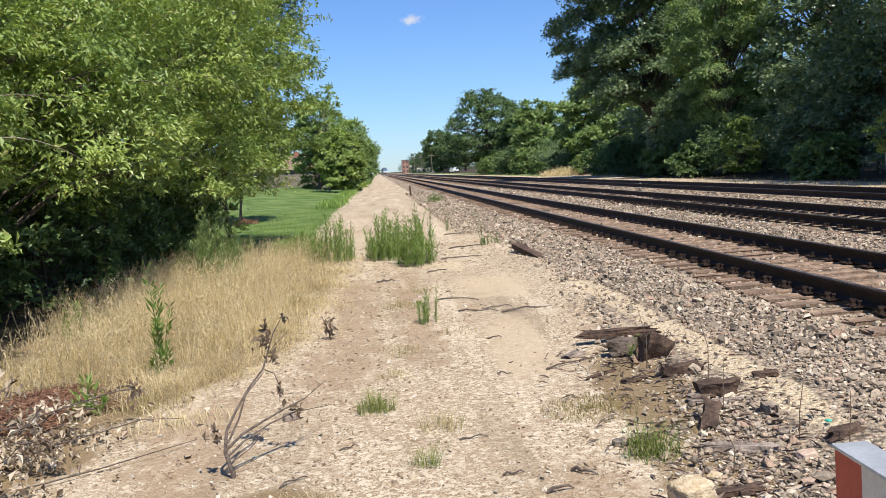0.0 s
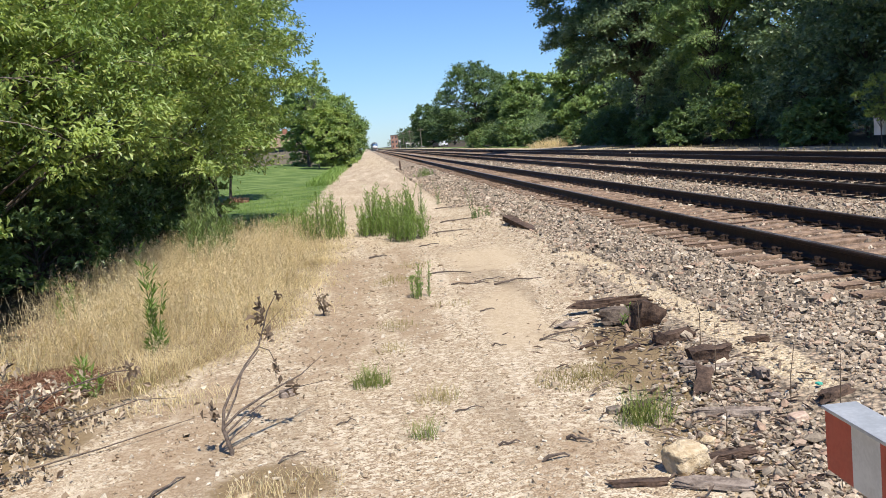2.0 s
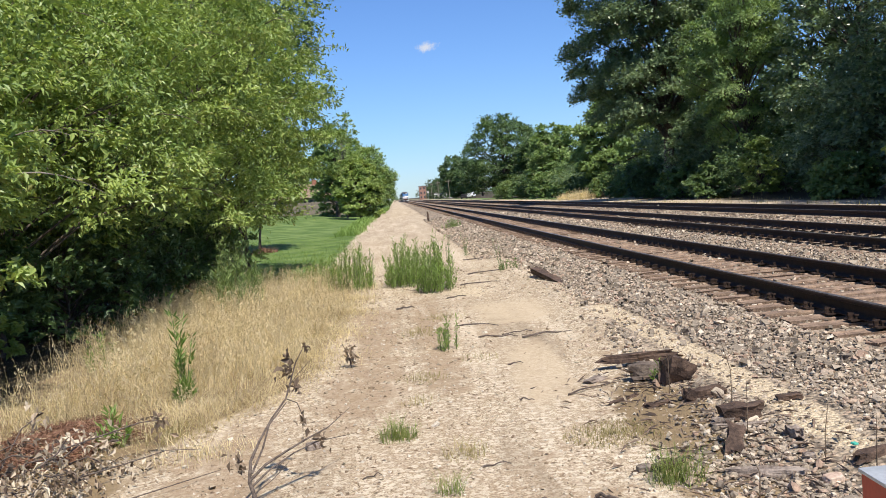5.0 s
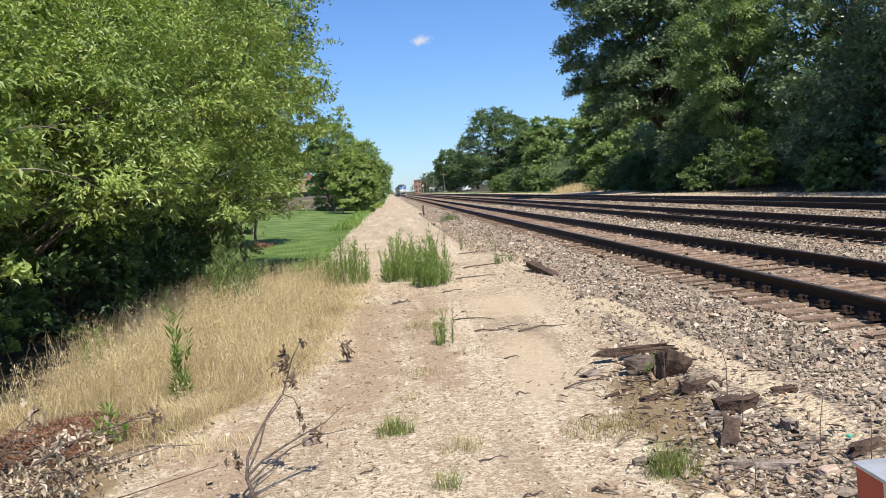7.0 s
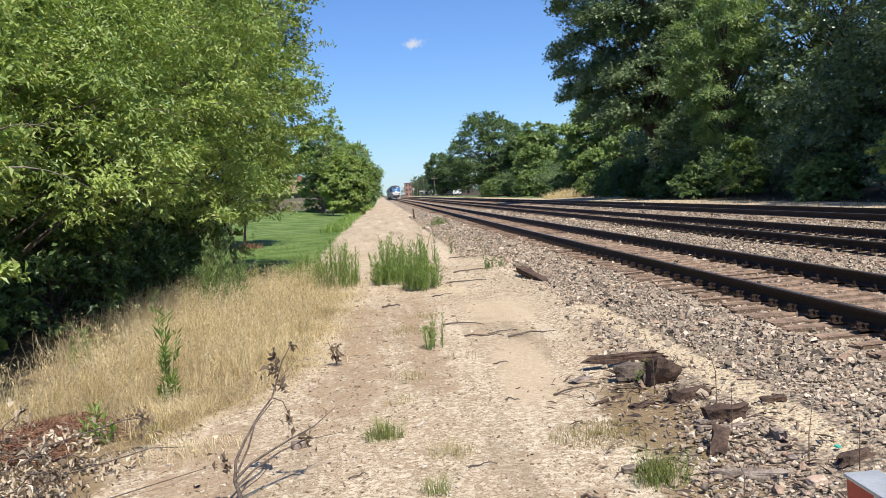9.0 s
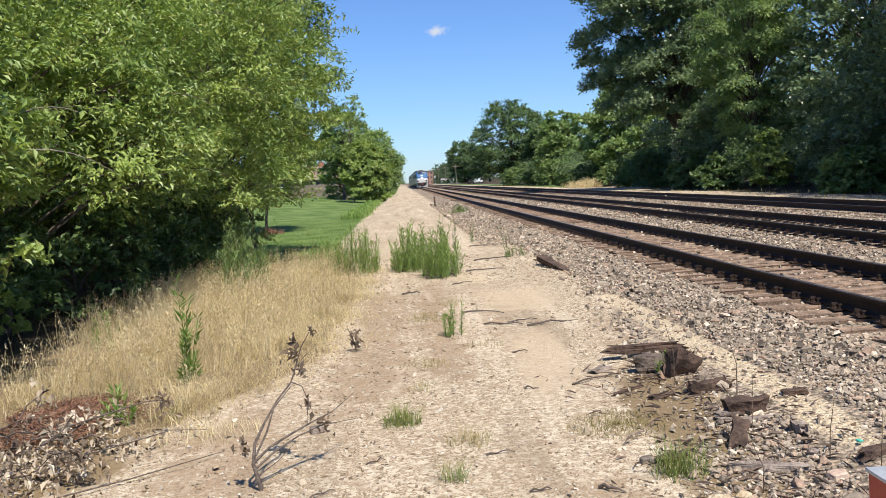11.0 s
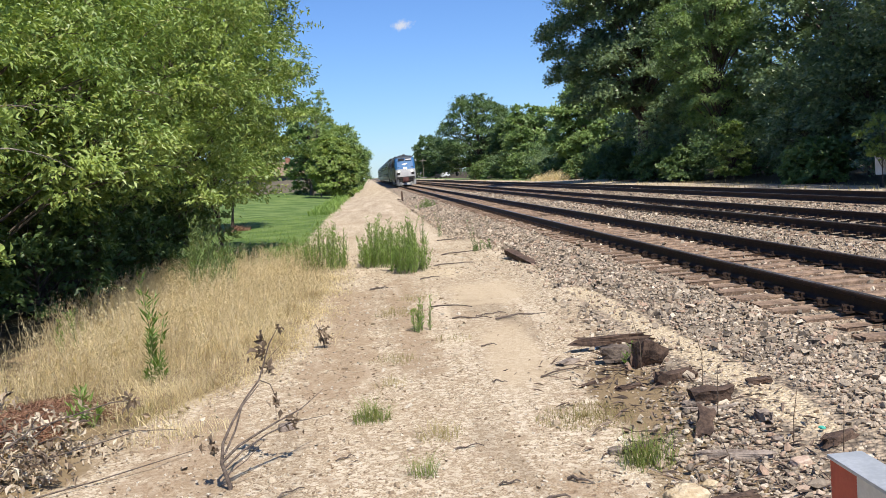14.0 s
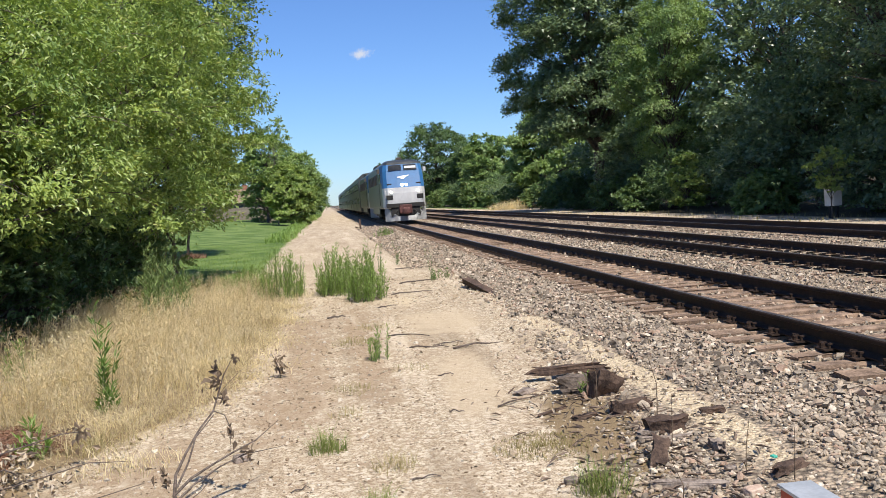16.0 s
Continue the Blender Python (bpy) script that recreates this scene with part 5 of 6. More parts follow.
    for i, (x, y, h, lean) in enumerate([(2.23, 6.36, 0.62, -6), (2.03, 7.2, 0.5, -5), (2.16, 5.9, 0.35, 4), (2.35, 5.2, 0.35, 8), (1.8, 4.8, 0.28, -9), (2.55, 5.0, 0.3, 5)]):
        t = thing("dry_stalk", pose(x, y, float(land(x, y))), "thin dark dead weed stalk standing in the ballast", "weed", "dead stalks")
        part("stem", fast_mesh("stem", *tubes([[((0, 0, -0.03), 0.004), ((0.01, 0, h * 0.5), 0.003), ((h * math.sin(radians(lean)), 0.02, h), 0.0015)]], 5)), STALK_DRY, t)
    glass = plain("green_scrap", (0.05, 0.36, 0.27), (0.10, 0.5, 0.38), 20, 0.3)
    ob = part("plastic_scrap", boxed(-0.02, 0.02, -0.015, 0.015, 0, 0.014, 0.004), glass, m=pose(2.6, 5.35, float(land(2.6, 5.35)) + 0.02, 10, 8, 30))
    tagged(ob, "tiny turquoise plastic scrap on the ballast", "scrap")


build_scraps()


# ---- striped barrier board close by ----
def barrier_arm():
    red = plain("barrier_red", (0.34, 0.035, 0.02), (0.42, 0.06, 0.035), 8, 0.45, 0, 0.1, 0.001, 60)
    white = plain("barrier_white", (0.50, 0.49, 0.43), (0.62, 0.61, 0.55), 8, 0.45, 0, 0.1, 0.001, 60)
    grey = plain("barrier_grey", (0.38, 0.40, 0.41), (0.5, 0.52, 0.53), 6, 0.5, 0.3, 0.1, 0.001, 60)
    t = thing("barrier_arm", pose(1.48, 3.0, 0.495, 0, 0, -91), "grey barrier board with red and white stripes", "barrier")
    part("board", boxed(0, 2.2, 0, 0.1, 0, 0.215, 0.004), grey, t)
    part("top_cap", boxed(-0.004, 2.204, -0.012, 0.112, 0.216, 0.229, 0.003), grey, t, "bare grey metal top")
    for i in range(9):
        x0, x1 = 0.004 + 0.178 * i, 0.004 + 0.178 * (i + 1)
        bm = bmesh.new()
        lo, hi = 0.003, 0.212
        vs = [bm.verts.new(q) for q in ((x0, -0.003, lo), (x1, -0.003, lo), (x1, -0.003, hi), (x0, -0.003, hi))]
        bm.faces.new(vs)
        r = bmesh.ops.extrude_face_region(bm, geom=bm.faces[:])
        for v in r["geom"]:
            if isinstance(v, bmesh.types.BMVert):
                v.co.y += 0.002
        bmesh.ops.recalc_face_normals(bm, faces=bm.faces[:])
        part("stripe", bm, white if i % 2 else red, t, "white reflective stripe" if i % 2 else "red reflective stripe")
    part("post", boxed(1.9, 2.0, 0.02, 0.09, -0.55, 0.0, 0.004), grey, t)


barrier_arm()
BLACK = plain("train_black", (0.012, 0.012, 0.013), (0.035, 0.033, 0.03), 3, 0.7, 0.0, 0.2, 0.003, 30)
# dirty side silver, its shade and greenish reflections painted into a dark tone
SILVER_SHADED = plain("train_silver_shaded", (0.11, 0.112, 0.098), (0.2, 0.2, 0.175), 1.2, 0.42, 0.9, 0.05, 0.002, 20, 0.5)
# lighter silver for the sunlit front
NOSE = plain("train_nose_silver", (0.42, 0.42, 0.42), (0.53, 0.53, 0.52), 1.2, 0.4, 0.1, 0.05, 0.002, 20, 0.5)
BLUE = plain("train_blue", (0.016, 0.095, 0.24), (0.028, 0.13, 0.3), 1.5, 0.6, 0.0, 0.03, 0.001, 20, 0.5)
RED = plain("train_red", (0.3, 0.03, 0.03), (0.38, 0.05, 0.04), 2, 0.5)
PANE = plain("train_pane", (0.01, 0.012, 0.015), (0.02, 0.022, 0.026), 2, 0.2, 0, 0.0, 0.001, 10, 0.3)
GRIME = plain("train_grime", (0.05, 0.042, 0.036), (0.11, 0.095, 0.08), 2, 0.8, 0.2, 0.3, 0.004, 30)
WHITE = plain("train_white", (0.72, 0.72, 0.72), (0.8, 0.8, 0.8), 3, 0.5)
COUPLER = plain("coupler_red", (0.06, 0.025, 0.022), (0.13, 0.055, 0.05), 4, 0.7)



# ---- far things ----
def stake():
    ob = part("stake", boxed(-0.06, 0.06, -0.04, 0.04, -0.1, 0.72, 0.01), ROTTEN, m=pose(2.18, 63.8, 0.0, 0, -1, 0))
    tagged(ob, "dark short wooden stake at the ballast's edge", "stake")
    pale = plain("stake_paint", (0.6, 0.56, 0.25), (0.75, 0.7, 0.4), 6, 0.7)
    ob = part("stake", boxed(-0.09, 0.09, -0.04, 0.04, -0.1, 1.05, 0.01), pale, m=pose(-4.0, 108, float(land(-4.0, 108))))
    tagged(ob, "pale yellow marker stake on the lawn", "stake")


def garden_fence():
    wood = plain("fence_wood", (0.14, 0.115, 0.09), (0.27, 0.23, 0.19), 2, 0.9, 0, 0.5, 0.01, 30)
    x0, x1, y = -14.5, -5.0, 120.0
    t = thing("fence", pose(0, y, 0), "weathered grey wooden board fence behind the lawn", "fence")
    n = 27
    w = (x1 - x0) / n
    for i in range(n):
        x = x0 + w * (i + 0.5)
        z = float(land(x, y))
        part("board", boxed(-w * 0.47, w * 0.47, -0.015, 0.015, 0, 1.6 + 0.05 * math.sin(i * 2.3), 0.004), wood, t, m=pose(x, 0, z))
    for i in range(5):
        x = x0 + (x1 - x0) * i / 4
        part("post", boxed(-0.06, 0.06, 0.02, 0.14, 0, 1.5, 0.01), wood, t, m=pose(x, 0, float(land(x, y))))
    tree(230, "shrub", -8.2, 117.5, 1.5, 1.9, 0.75, 30, 50, 0.2, LEAF_DEEP, BARK, "low clipped dark hedge before the fence", "garden hedge", 0.04, 0.02, ry=0.8)


def house():
    wall = plain("house_wall", (0.2, 0.165, 0.125), (0.28, 0.235, 0.18), 2, 0.9)
    roof = plain("house_roof", (0.17, 0.12, 0.08), (0.27, 0.2, 0.135), 2, 0.9, 0, 0.6, 0.02, 20)
    z = float(land(-12, 134)) - 0.1
    t = thing("house", pose(-13.0, 134, z), "low house with a brown shingled roof behind trees", "house")
    part("wall", boxed(-6, 6, -4, 4, 0, 2.5, 0.02), wall, t)
    bm = bmesh.new()
    v = [bm.verts.new(q) for q in ((-6.5, -4.6, 2.4), (6.5, -4.6, 2.4), (6.5, 4.6, 2.4), (-6.5, 4.6, 2.4), (-5.0, 0, 4.3), (5.0, 0, 4.3))]
    for f in ((0, 1, 5, 4), (1, 2, 5), (2, 3, 4, 5), (3, 0, 4), (3, 2, 1, 0)):
        bm.faces.new([v[i] for i in f])
    part("roof", bm, roof, t)
    glass = plain("house_glass", (0.03, 0.035, 0.04), (0.06, 0.07, 0.08), 2, 0.15)
    for x in (-3.5, 0.5, 3.8):
        part("window", boxed(x, x + 1.2, -4.04, -3.98, 0.9, 2.0, 0.01), glass, t)
    part("chimney", boxed(1.5, 2.1, -0.2, 0.4, 3.6, 4.9, 0.02), plain("chimney_brick", (0.24, 0.1, 0.07), (0.34, 0.16, 0.11), 6), t)


def patch_box():
    # made-up white box for a sunlit patch among shadows; its posts are added
    white = plain("patch_white", (0.62, 0.6, 0.55), (0.74, 0.72, 0.67), 3, 0.6)
    t = thing("patch_box", pose(19.7, 34.4, float(land(19.7, 34.4)), 0, 0, 20), "white box standing for a sunlit patch at the wood's edge", "cabinet")
    part("body", boxed(-0.26, 0.26, -0.2, 0.2, 0.5, 1.2, 0.02), white, t)
    for x in (-0.18, 0.18):
        part("post", boxed(x - 0.05, x + 0.05, -0.05, 0.05, -0.05, 0.5, 0.01), BLACK, t)
    part("lid", boxed(-0.29, 0.29, -0.23, 0.23, 1.2, 1.24, 0.01), white, t)
    part("door", boxed(-0.22, 0.22, -0.222, -0.202, 0.56, 1.14, 0.008), white, t)


def pickup():
    white = plain("truck_white", (0.68, 0.68, 0.66), (0.8, 0.8, 0.78), 2, 0.35)
    dark = plain("truck_glass", (0.015, 0.018, 0.02), (0.03, 0.035, 0.04), 2, 0.15)
    t = thing("pickup_truck", pose(24.3, 296, 0.0, 0, 0, 70), "white pickup truck parked beside the far tracks", "truck")
    part("body", boxed(-2.6, 2.6, -0.95, 0.95, 0.5, 1.1, 0.12), white, t)
    part("cab", boxed(-0.9, 1.1, -0.85, 0.85, 1.1, 1.85, 0.2), white, t)
    part("windscreen", boxed(1.0, 1.13, -0.7, 0.7, 1.2, 1.7, 0.02), dark, t)
    for s in (-1, 1):
        part("side_window", boxed(-0.7, 0.8, s * 0.86 - 0.02, s * 0.86 + 0.02, 1.25, 1.7, 0.01), dark, t)
        for x in (-1.7, 1.7):
            part("wheel", cyl(bmesh.new(), (x, s * 0.75, 0.38), (x, s * 0.98, 0.38), 0.38, n=16), dark, t)
    t2 = thing("car", pose(21.8, 292, 0.0, 0, 0, 80), "dark parked car beside the far tracks", "car")
    part("body", boxed(-2.2, 2.2, -0.88, 0.88, 0.35, 0.95, 0.15), BLACK, t2)
    part("cab", boxed(-1.2, 1.0, -0.78, 0.78, 0.95, 1.5, 0.2), BLACK, t2)
    for s in (-1, 1):
        for x in (-1.4, 1.4):
            part("wheel", cyl(bmesh.new(), (x, s * 0.7, 0.32), (x, s * 0.9, 0.32), 0.32, n=16), dark, t2)


def far_town():
    brick = plain("far_brick", (0.25, 0.13, 0.1), (0.34, 0.2, 0.15), 0.6, 0.9)
    pale = plain("far_pale_wall", (0.5, 0.49, 0.46), (0.62, 0.6, 0.56), 0.5, 0.8)
    pane = plain("far_pane", (0.04, 0.05, 0.06), (0.08, 0.09, 0.1), 0.5, 0.2)
    roofing = plain("far_roofing", (0.1, 0.09, 0.08), (0.16, 0.14, 0.12), 0.5, 0.9)
    for i, (x, y, w, d, h, m, lab) in enumerate([(19.5, 640, 4.5, 8, 9.0, brick, "tall narrow red brick building far along the tracks"), (27, 520, 10, 8, 3.2, pale, "low pale building far along the tracks"), (40, 700, 18, 12, 6, pale, "low pale building far along the tracks"), (-14, 560, 12, 10, 5, pale, "low pale building far along the path"), (-22, 760, 14, 12, 8, brick, "brick building far along the path")]):
        t = thing("building", pose(x, y, -0.2), lab, "building", "far buildings")
        part("wall", boxed(-w / 2, w / 2, -d / 2, d / 2, 0, h, 0.05), m, t)
        part("roof", boxed(-w / 2 - 0.2, w / 2 + 0.2, -d / 2 - 0.2, d / 2 + 0.2, h, h + 0.35, 0.05), roofing, t)
        k = max(2, int(w // 2.2))
        for f in range(max(1, int(h // 3))):
            for j in range(k):
                cx = -w / 2 + w * (j + 0.5) / k
                part("window", boxed(cx - 0.5, cx + 0.5, -d / 2 - 0.05, -d / 2 + 0.05, 1.0 + 3 * f, 2.4 + 3 * f, 0.02), pane, t)
    pole_wood = plain("pole_wood", (0.2, 0.16, 0.13), (0.3, 0.26, 0.22), 2, 0.9)
    for i, (x, y, h) in enumerate([(19.5, 330, 7.5), (20, 420, 8.5), (20.5, 510, 9), (21, 600, 9), (-7.5, 480, 9), (-8, 640, 9), (17.5, 700, 8)]):
        t = thing("utility_pole", pose(x, y, -0.3), "wooden utility pole with a crossarm", "pole", "utility poles")
        part("pole", cyl(bmesh.new(), (0, 0, 0), (0, 0, h), 0.11, 0.08, 10), pole_wood, t)
        part("crossarm", boxed(-1.1, 1.1, -0.07, 0.07, h - 0.8, h - 0.62, 0.01), pole_wood, t)
    metal = plain("mast_metal", (0.45, 0.45, 0.45), (0.6, 0.6, 0.6), 3, 0.5, 0.4)
    for x, y in ((-2.4, 470), (17.0, 470)):
        t = thing("crossing_signal", pose(x, y, 0), "grade crossing signal mast with crossbuck", "signal", "crossing signals")
        part("mast", cyl(bmesh.new(), (0, 0, -0.2), (0, 0, 4.4), 0.09, n=10), metal, t)
        for a in (45, -45):
            part("crossbuck_blade", boxed(-0.75, 0.75, -0.03, 0.0, -0.12, 0.12, 0.01), pale, t, m=pose(0, -0.12 - 0.02 * (a > 0), 4.0, 0, a, 0))
        for s in (-1, 1):
            part("signal_lamp", cyl(bmesh.new(), (s * 0.45, -0.05, 2.9), (s * 0.45, -0.3, 2.9), 0.22, n=14), BLACK, t)


stake()
garden_fence()
house()
patch_box()
pickup()
far_town()


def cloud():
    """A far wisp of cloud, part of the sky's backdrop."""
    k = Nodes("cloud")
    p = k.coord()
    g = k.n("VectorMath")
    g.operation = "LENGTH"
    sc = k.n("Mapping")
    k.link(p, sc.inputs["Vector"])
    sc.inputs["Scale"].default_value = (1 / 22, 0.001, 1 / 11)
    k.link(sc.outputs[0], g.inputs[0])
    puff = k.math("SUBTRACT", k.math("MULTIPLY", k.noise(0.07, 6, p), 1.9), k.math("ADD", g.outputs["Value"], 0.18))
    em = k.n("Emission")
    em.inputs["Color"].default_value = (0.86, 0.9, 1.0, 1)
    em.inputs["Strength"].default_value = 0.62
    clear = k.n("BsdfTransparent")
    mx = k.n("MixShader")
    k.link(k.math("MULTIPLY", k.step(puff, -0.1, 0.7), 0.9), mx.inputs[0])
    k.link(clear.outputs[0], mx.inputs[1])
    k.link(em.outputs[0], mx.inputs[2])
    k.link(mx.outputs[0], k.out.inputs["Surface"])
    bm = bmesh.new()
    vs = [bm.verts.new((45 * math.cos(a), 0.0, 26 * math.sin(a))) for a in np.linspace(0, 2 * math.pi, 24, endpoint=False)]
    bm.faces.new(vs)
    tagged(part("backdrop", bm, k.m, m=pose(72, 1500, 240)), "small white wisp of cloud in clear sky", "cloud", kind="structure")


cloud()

# ---- the train ----
def glowing(name, strength, color=(1.0, 0.93, 0.8)):
    k = Nodes(name)
    k.b.inputs["Emission Color"].default_value = (*color, 1)
    k.b.inputs["Emission Strength"].default_value = strength
    return k.done((0.8, 0.8, 0.75), 0.2)


LAMP = glowing("headlight", 5.0)
DITCH = glowing("ditch_light", 3.5)
LEVELS = [(0.95, 1.40, 0.06), (1.05, 1.47, 0.0), (1.5, 1.48, 0.0), (2.0, 1.48, 0.02), (2.38, 1.48, 0.08), (2.8, 1.48, 0.3), (3.3, 1.47, 0.56), (3.55, 1.45, 0.68), (3.98, 1.38, 0.98), (4.15, 1.28, 1.2), (4.28, 1.08, 1.55), (4.35, 0.6, 2.2)]


def front_y(z):
    zs, fs = [q[0] for q in LEVELS], [q[2] for q in LEVELS]
    return float(np.interp(z, zs, fs))


def loco_body():
    """A lofted body: raked nose, chamfered corners, rounded roof."""
    bm = bmesh.new()
    L = 21.0
    rings = []
    for z, w, f in LEVELS:
        ch = 0.55
        pts = [(-0.78 * w, f), (-0.3 * w, f - 0.05), (0.3 * w, f - 0.05), (0.78 * w, f), (0.94 * w, f + 0.25), (w, f + ch + 0.35), (w, 4.0), (w, L), (-w, L), (-w, 4.0), (-w, f + ch + 0.35), (-0.94 * w, f + 0.25)]
        rings.append([bm.verts.new((x, y, z)) for x, y in pts])
    n = len(rings[0])
    for a, b in zip(rings, rings[1:]):
        zc = (a[0].co.z + b[0].co.z) / 2
        for i in range(n):
            f = bm.faces.new((a[i], a[(i + 1) % n], b[(i + 1) % n], b[i]))
            x = sum(v.co.x for v in f.verts) / 4
            front = i in (0, 1, 2, 3, 11, 4, 10)
            if front and 2.37 < zc < 4.06 or (i in (5, 9) and 2.6 < zc < 4.06):
                f.material_index = 1
            elif zc > 4.06:
                f.material_index = 0
            elif front:
                f.material_index = 2
            else:
                f.material_index = 0
    bm.faces.new(rings[-1])
    bm.faces.new(rings[0][::-1])
    bmesh.ops.recalc_face_normals(bm, faces=bm.faces[:])
    return bm


def bogie(parent, y, mat=None):
    t = part("truck", boxed(-1.05, 1.05, -1.9, 1.9, 0.45, 0.85, 0.08), GRIME, parent, m=pose(0, y, 0))
    for s in (-1, 1):
        for dy in (-1.35, 1.35):
            part("wheel", cyl(bmesh.new(), (s * 0.68, dy, 0.5), (s * 0.82, dy, 0.5), 0.5, n=24), GRIME, t)
        part("side_frame", boxed(s * 1.08 - 0.08, s * 1.08 + 0.08, -1.8, 1.8, 0.5, 0.78, 0.05), GRIME, t)


def locomotive(m, lit):
    t = thing("locomotive", m, "blue and silver passenger diesel locomotive with lit headlights" if lit else "silver passenger diesel locomotive coupled behind the first", "locomotive", "train")
    part("body", loco_body(), [SILVER_SHADED, BLUE, NOSE, GRIME], t)
    for s in (-1, 1):
        # windscreen halves
        bm = bmesh.new()
        x0, x1 = (0.08, 0.98) if s > 0 else (-0.98, -0.08)
        q = [(x0, 3.57), (x1, 3.57), (x1 * 0.97, 3.95), (x0 * 0.97, 3.95)]
        vs = [bm.verts.new((x, front_y(z) - 0.1, z)) for x, z in q]
        back = [bm.verts.new((x, front_y(z) + 0.06, z)) for x, z in q]
        bm.faces.new(vs)
        for i in range(4):
            bm.faces.new((vs[i], back[i], back[(i + 1) % 4], vs[(i + 1) % 4]))
        bmesh.ops.recalc_face_normals(bm, faces=bm.faces[:])
        part("windscreen", bm, PANE, t, "dark windscreen pane")
        # white bar before the right pane stands for the sky's glint on it
        part("pane_glint", boxed(s * 0.53 - 0.4, s * 0.53 + 0.4, 0.62, 0.68, 3.68, 3.84, 0.01), WHITE, t) if lit and s > 0 else None
        part("headlight", cyl(bmesh.new(), (s * 0.14, front_y(2.55) - 0.12, 2.55), (s * 0.14, front_y(2.55) + 0.06, 2.55), 0.1, n=16), LAMP if lit else PANE, t, "lit round headlight" if lit else "")
        part("ditch_light", cyl(bmesh.new(), (s * 0.92, -0.06, 2.1), (s * 0.92, 0.14, 2.1), 0.085, n=16), DITCH if lit else PANE, t, "lit round ditch light" if lit else "")
        part("number_board", boxed(s * 1.0 - 0.16, s * 1.0 + 0.16, front_y(2.6) - 0.02, front_y(2.6) + 0.2, 2.5, 2.68, 0.01), BLACK, t)
        # solid black block, its colour standing for the shade in the step's hollow
        part("step_well", boxed(s * 1.04 - 0.22, s * 1.04 + 0.22, -0.03, 0.2, 1.56, 1.88, 0.02), BLACK, t)
        part("grab_rail", cyl(bmesh.new(), (s * 1.3, 0.12, 1.25), (s * 1.3, 0.12, 2.2), 0.02, n=8), NOSE, t)
        # left mirror is coloured dark to take away its highlight, not for dirt
        part("mirror", boxed(s * 1.62 - 0.1, s * 1.62 + 0.1, 1.6, 1.72, 3.45, 3.75, 0.02), GRIME if s < 0 else NOSE, t)
        part("cab_window", boxed(s * 1.49 - 0.02, s * 1.49 + 0.02, 2.2, 3.2, 2.85, 3.45, 0.02), PANE, t)
        part("cab_door", boxed(s * 1.505 - 0.015, s * 1.505 + 0.015, 3.6, 4.3, 1.2, 3.2, 0.01), SILVER_SHADED, t)
        for j, y in enumerate((6.0, 8.2, 10.4, 12.6, 15.0, 17.4)):
            part("side_grille", boxed(s * 1.5 - 0.02, s * 1.5 + 0.02, y, y + 1.5, 2.75, 3.5, 0.01), GRIME, t)
        part("side_skirt", boxed(s * 1.42 - 0.04, s * 1.42 + 0.04, 5.9, 15.2, 0.55, 1.0, 0.02), SILVER_SHADED, t)
    # white pointed emblem, a plain shape
    bm = bmesh.new()
    q = [(-0.46, 3.1), (-0.02, 2.94), (0.1, 3.04), (0.44, 3.22), (0.08, 3.2), (-0.12, 3.16)]
    vs = [bm.verts.new((x, front_y(z) - 0.09, z)) for x, z in q]
    bm.faces.new(vs)
    r = bmesh.ops.extrude_face_region(bm, geom=bm.faces[:])
    for v in r["geom"]:
        if isinstance(v, bmesh.types.BMVert):
            v.co.y += 0.05
    bmesh.ops.recalc_face_normals(bm, faces=bm.faces[:])
    part("emblem", bm, WHITE, t, "plain white pointed shape")
    # pilot, anticlimber, coupler
    part("anticlimber", boxed(-1.3, 1.3, -0.14, 0.3, 1.02, 1.3, 0.03), BLACK, t)
    # no real hollow: a black block paints the recess's shade
    part("pilot_recess", boxed(-1.0, 1.0, -0.06, 0.4, 0.4, 1.02, 0.03), BLACK, t)
    bm = bmesh.new()
    lo = [(-1.42, 0.2), (-1.1, -0.05), (-0.55, -0.28), (0.55, -0.28), (1.1, -0.05), (1.42, 0.2)]
    top = [1.0, 0.92, 0.42, 0.42, 0.92, 1.0]
    A = [bm.verts.new((x, y, 0.1)) for x, y in lo]
    B = [bm.verts.new((x, y + 0.12, z)) for (x, y), z in zip(lo, top)]
    for i in range(5):
        bm.faces.new((A[i], A[i + 1], B[i + 1], B[i]))
    bmesh.ops.solidify(bm, geom=bm.faces[:], thickness=0.05)
    part("snow_plough", bm, NOSE, t, "silver plough under the nose")
    bm = boxed(-0.2, 0.2, -0.55, 0.2, 0.6, 0.95, 0.05)
    box(bm, -0.26, 0.26, -0.7, -0.45, 0.56, 1.0, 0.1)
    box(bm, -0.44, 0.44, -0.2, 0.1, 0.6, 1.2, 0.06)
    part("coupler", bm, COUPLER, t, "rusty red coupler")
    for s in (-1, 1):
        pts = [((s * 0.55, -0.1, 0.86), 0.03), ((s * 0.72, -0.2, 0.66), 0.03), ((s * 0.9, -0.2, 0.56), 0.03), ((s * 1.05, -0.1, 0.62), 0.03)]
        part("air_hose", fast_mesh("air_hose", *tubes([pts], 8)), BLACK, t, smooth=True)
    part("fuel_tank", boxed(-1.3, 1.3, 7.0, 14.0, 0.35, 0.95, 0.1), GRIME, t)
    bogie(t, 3.6)
    bogie(t, 17.4)
    part("roof_hatch", boxed(-0.6, 0.6, 6, 12, 4.38, 4.5, 0.04), GRIME, t)
    part("radiator_hood", boxed(-1.0, 1.0, 14.5, 19.5, 4.3, 4.55, 0.08), GRIME, t)
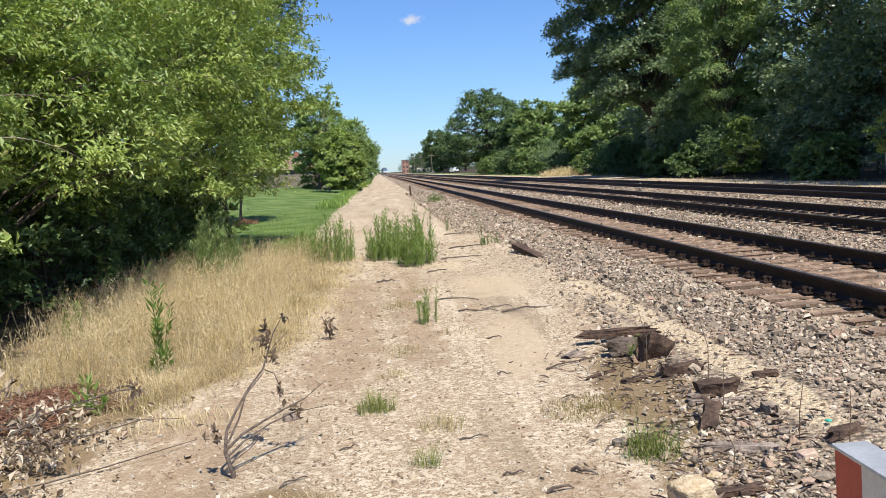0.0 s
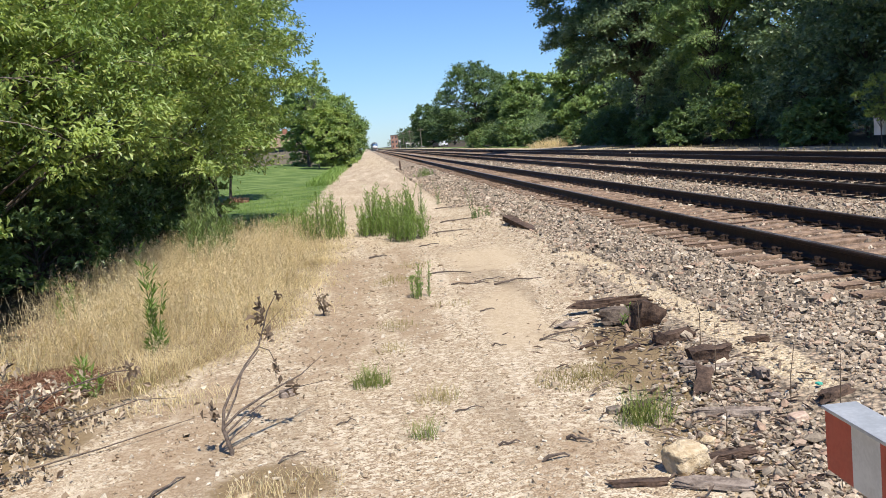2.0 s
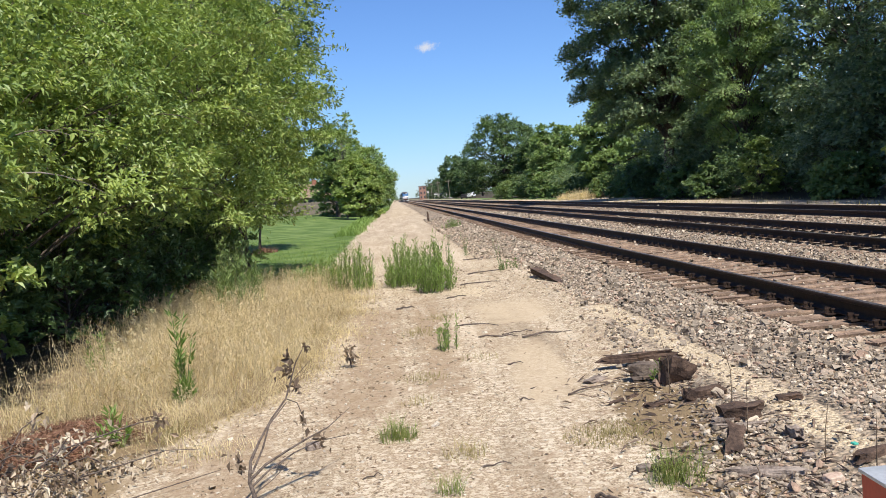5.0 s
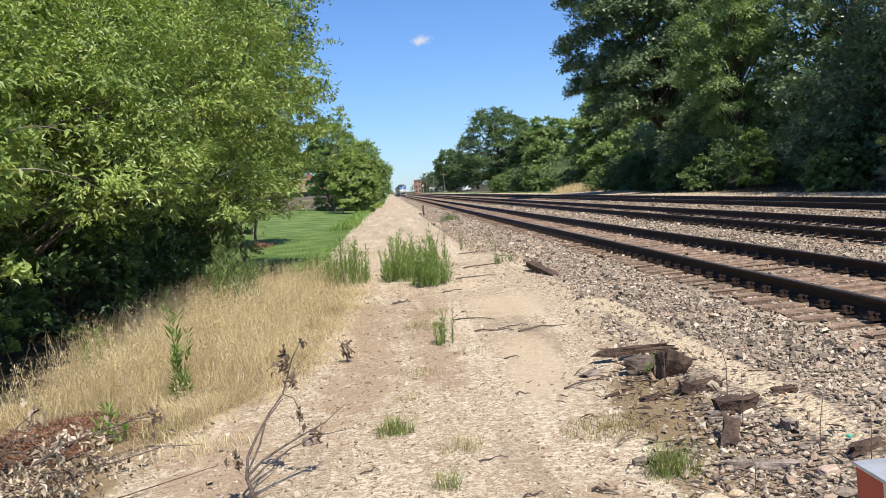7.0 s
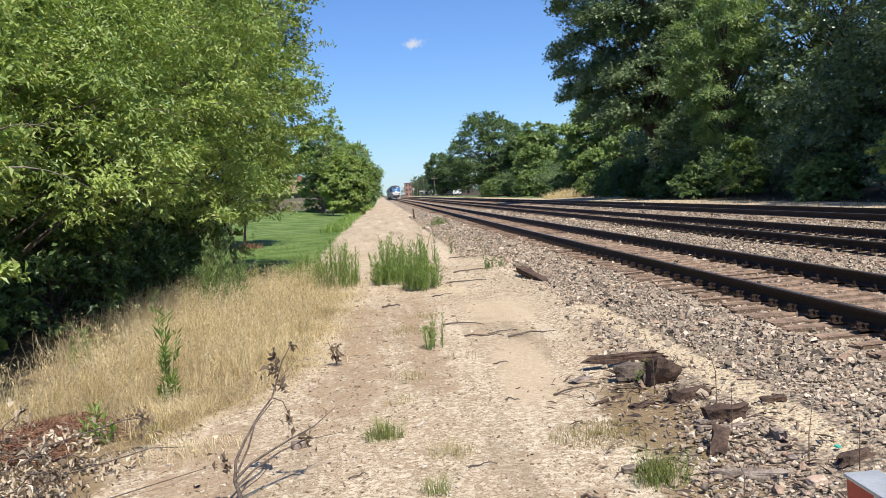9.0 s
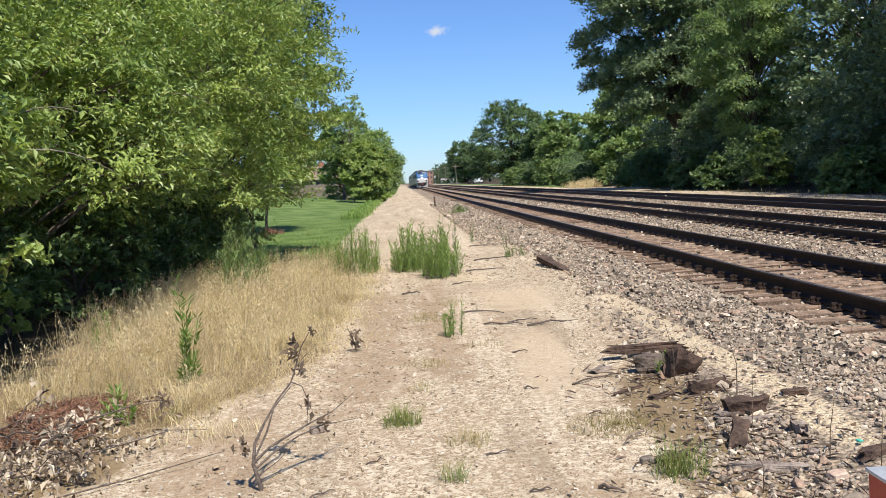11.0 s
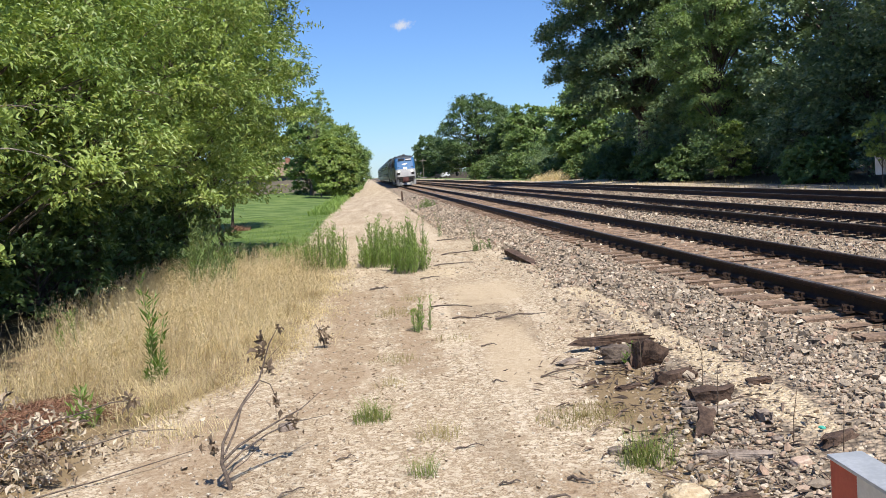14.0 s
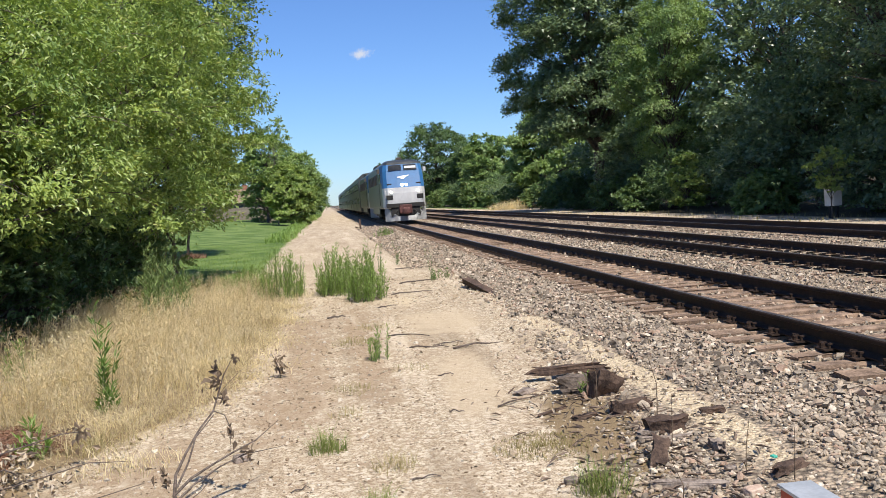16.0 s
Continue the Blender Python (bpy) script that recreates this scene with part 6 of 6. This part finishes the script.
    part("exhaust_stack", boxed(-0.3, 0.3, 12.4, 13.4, 4.38, 4.62, 0.03), BLACK, t)
    part("horn", boxed(-0.2, 0.2, 3.0, 3.4, 4.38, 4.56, 0.04), GRIME, t)
    return t


def coach(m):
    t = thing("passenger_coach", m, "silver two storey passenger coach with dark window bands", "coach", "train")
    bm = bmesh.new()
    sec = [(-1.5, 0.55), (1.5, 0.55), (1.55, 1.0), (1.55, 3.9), (1.42, 4.45), (1.0, 4.82), (0.0, 4.93), (-1.0, 4.82), (-1.42, 4.45), (-1.55, 3.9), (-1.55, 1.0)]
    A = [bm.verts.new((x, 0.15, z)) for x, z in sec]
    B = [bm.verts.new((x, 25.75, z)) for x, z in sec]
    for i in range(len(sec)):
        j = (i + 1) % len(sec)
        bm.faces.new((A[i], A[j], B[j], B[i]))
    bm.faces.new(A[::-1])
    bm.faces.new(B)
    bmesh.ops.recalc_face_normals(bm, faces=bm.faces[:])
    part("body", bm, SILVER_SHADED, t)
    for s in (-1, 1):
        part("window_band", boxed(s * 1.55 - 0.008, s * 1.55 + 0.008, 1.2, 24.6, 3.0, 3.85), BLACK, t, "dark band round the upper windows")
        for i in range(11):
            y = 1.7 + 2.08 * i
            part("window", boxed(s * 1.56 - 0.012, s * 1.56 + 0.012, y, y + 1.5, 3.1, 3.75, 0.005), PANE, t)
            if i not in (4, 5):
                part("window", boxed(s * 1.556 - 0.012, s * 1.556 + 0.012, y + 0.2, y + 1.3, 1.45, 2.1, 0.005), PANE, t)
        part("side_door", boxed(s * 1.556 - 0.012, s * 1.556 + 0.012, 11.2, 12.3, 0.75, 2.3, 0.005), GRIME, t)
        for k in range(9):
            part("fluting", boxed(s * 1.555 - 0.012, s * 1.555 + 0.012, 0.3, 25.6, 0.66 + 0.07 * k, 0.69 + 0.07 * k), SILVER_SHADED, t)
    for y in (0.05, 25.85):
        part("diaphragm", boxed(-0.6, 0.6, y - 0.15, y + 0.15, 1.0, 4.2, 0.03), BLACK, t)
    bogie(t, 3.4)
    bogie(t, 22.5)
    return t


FRONT, SPEED = 63.6, 35.3


def build_train():
    cars = [(locomotive(pose(TRACKS[0], FRONT, RAIL_Z), True), 0.0), (locomotive(pose(TRACKS[0], FRONT + 21.6, RAIL_Z), False), 21.6)]
    first = coach(pose(TRACKS[0], FRONT + 43.0, RAIL_Z))
    cars.append((first, 43.0))
    for i in range(1, 7):
        off = 43.0 + 26.1 * i
        cars.append((copy_thing(first, pose(TRACKS[0], FRONT + off, RAIL_Z)), off))
    return cars


TRAIN = build_train()


def motions():
    for car, off in TRAIN:
        walk(car, [(t, pose(TRACKS[0], FRONT + off + SPEED * (16 - t), RAIL_Z)) for t in range(0, 17)])


motions()
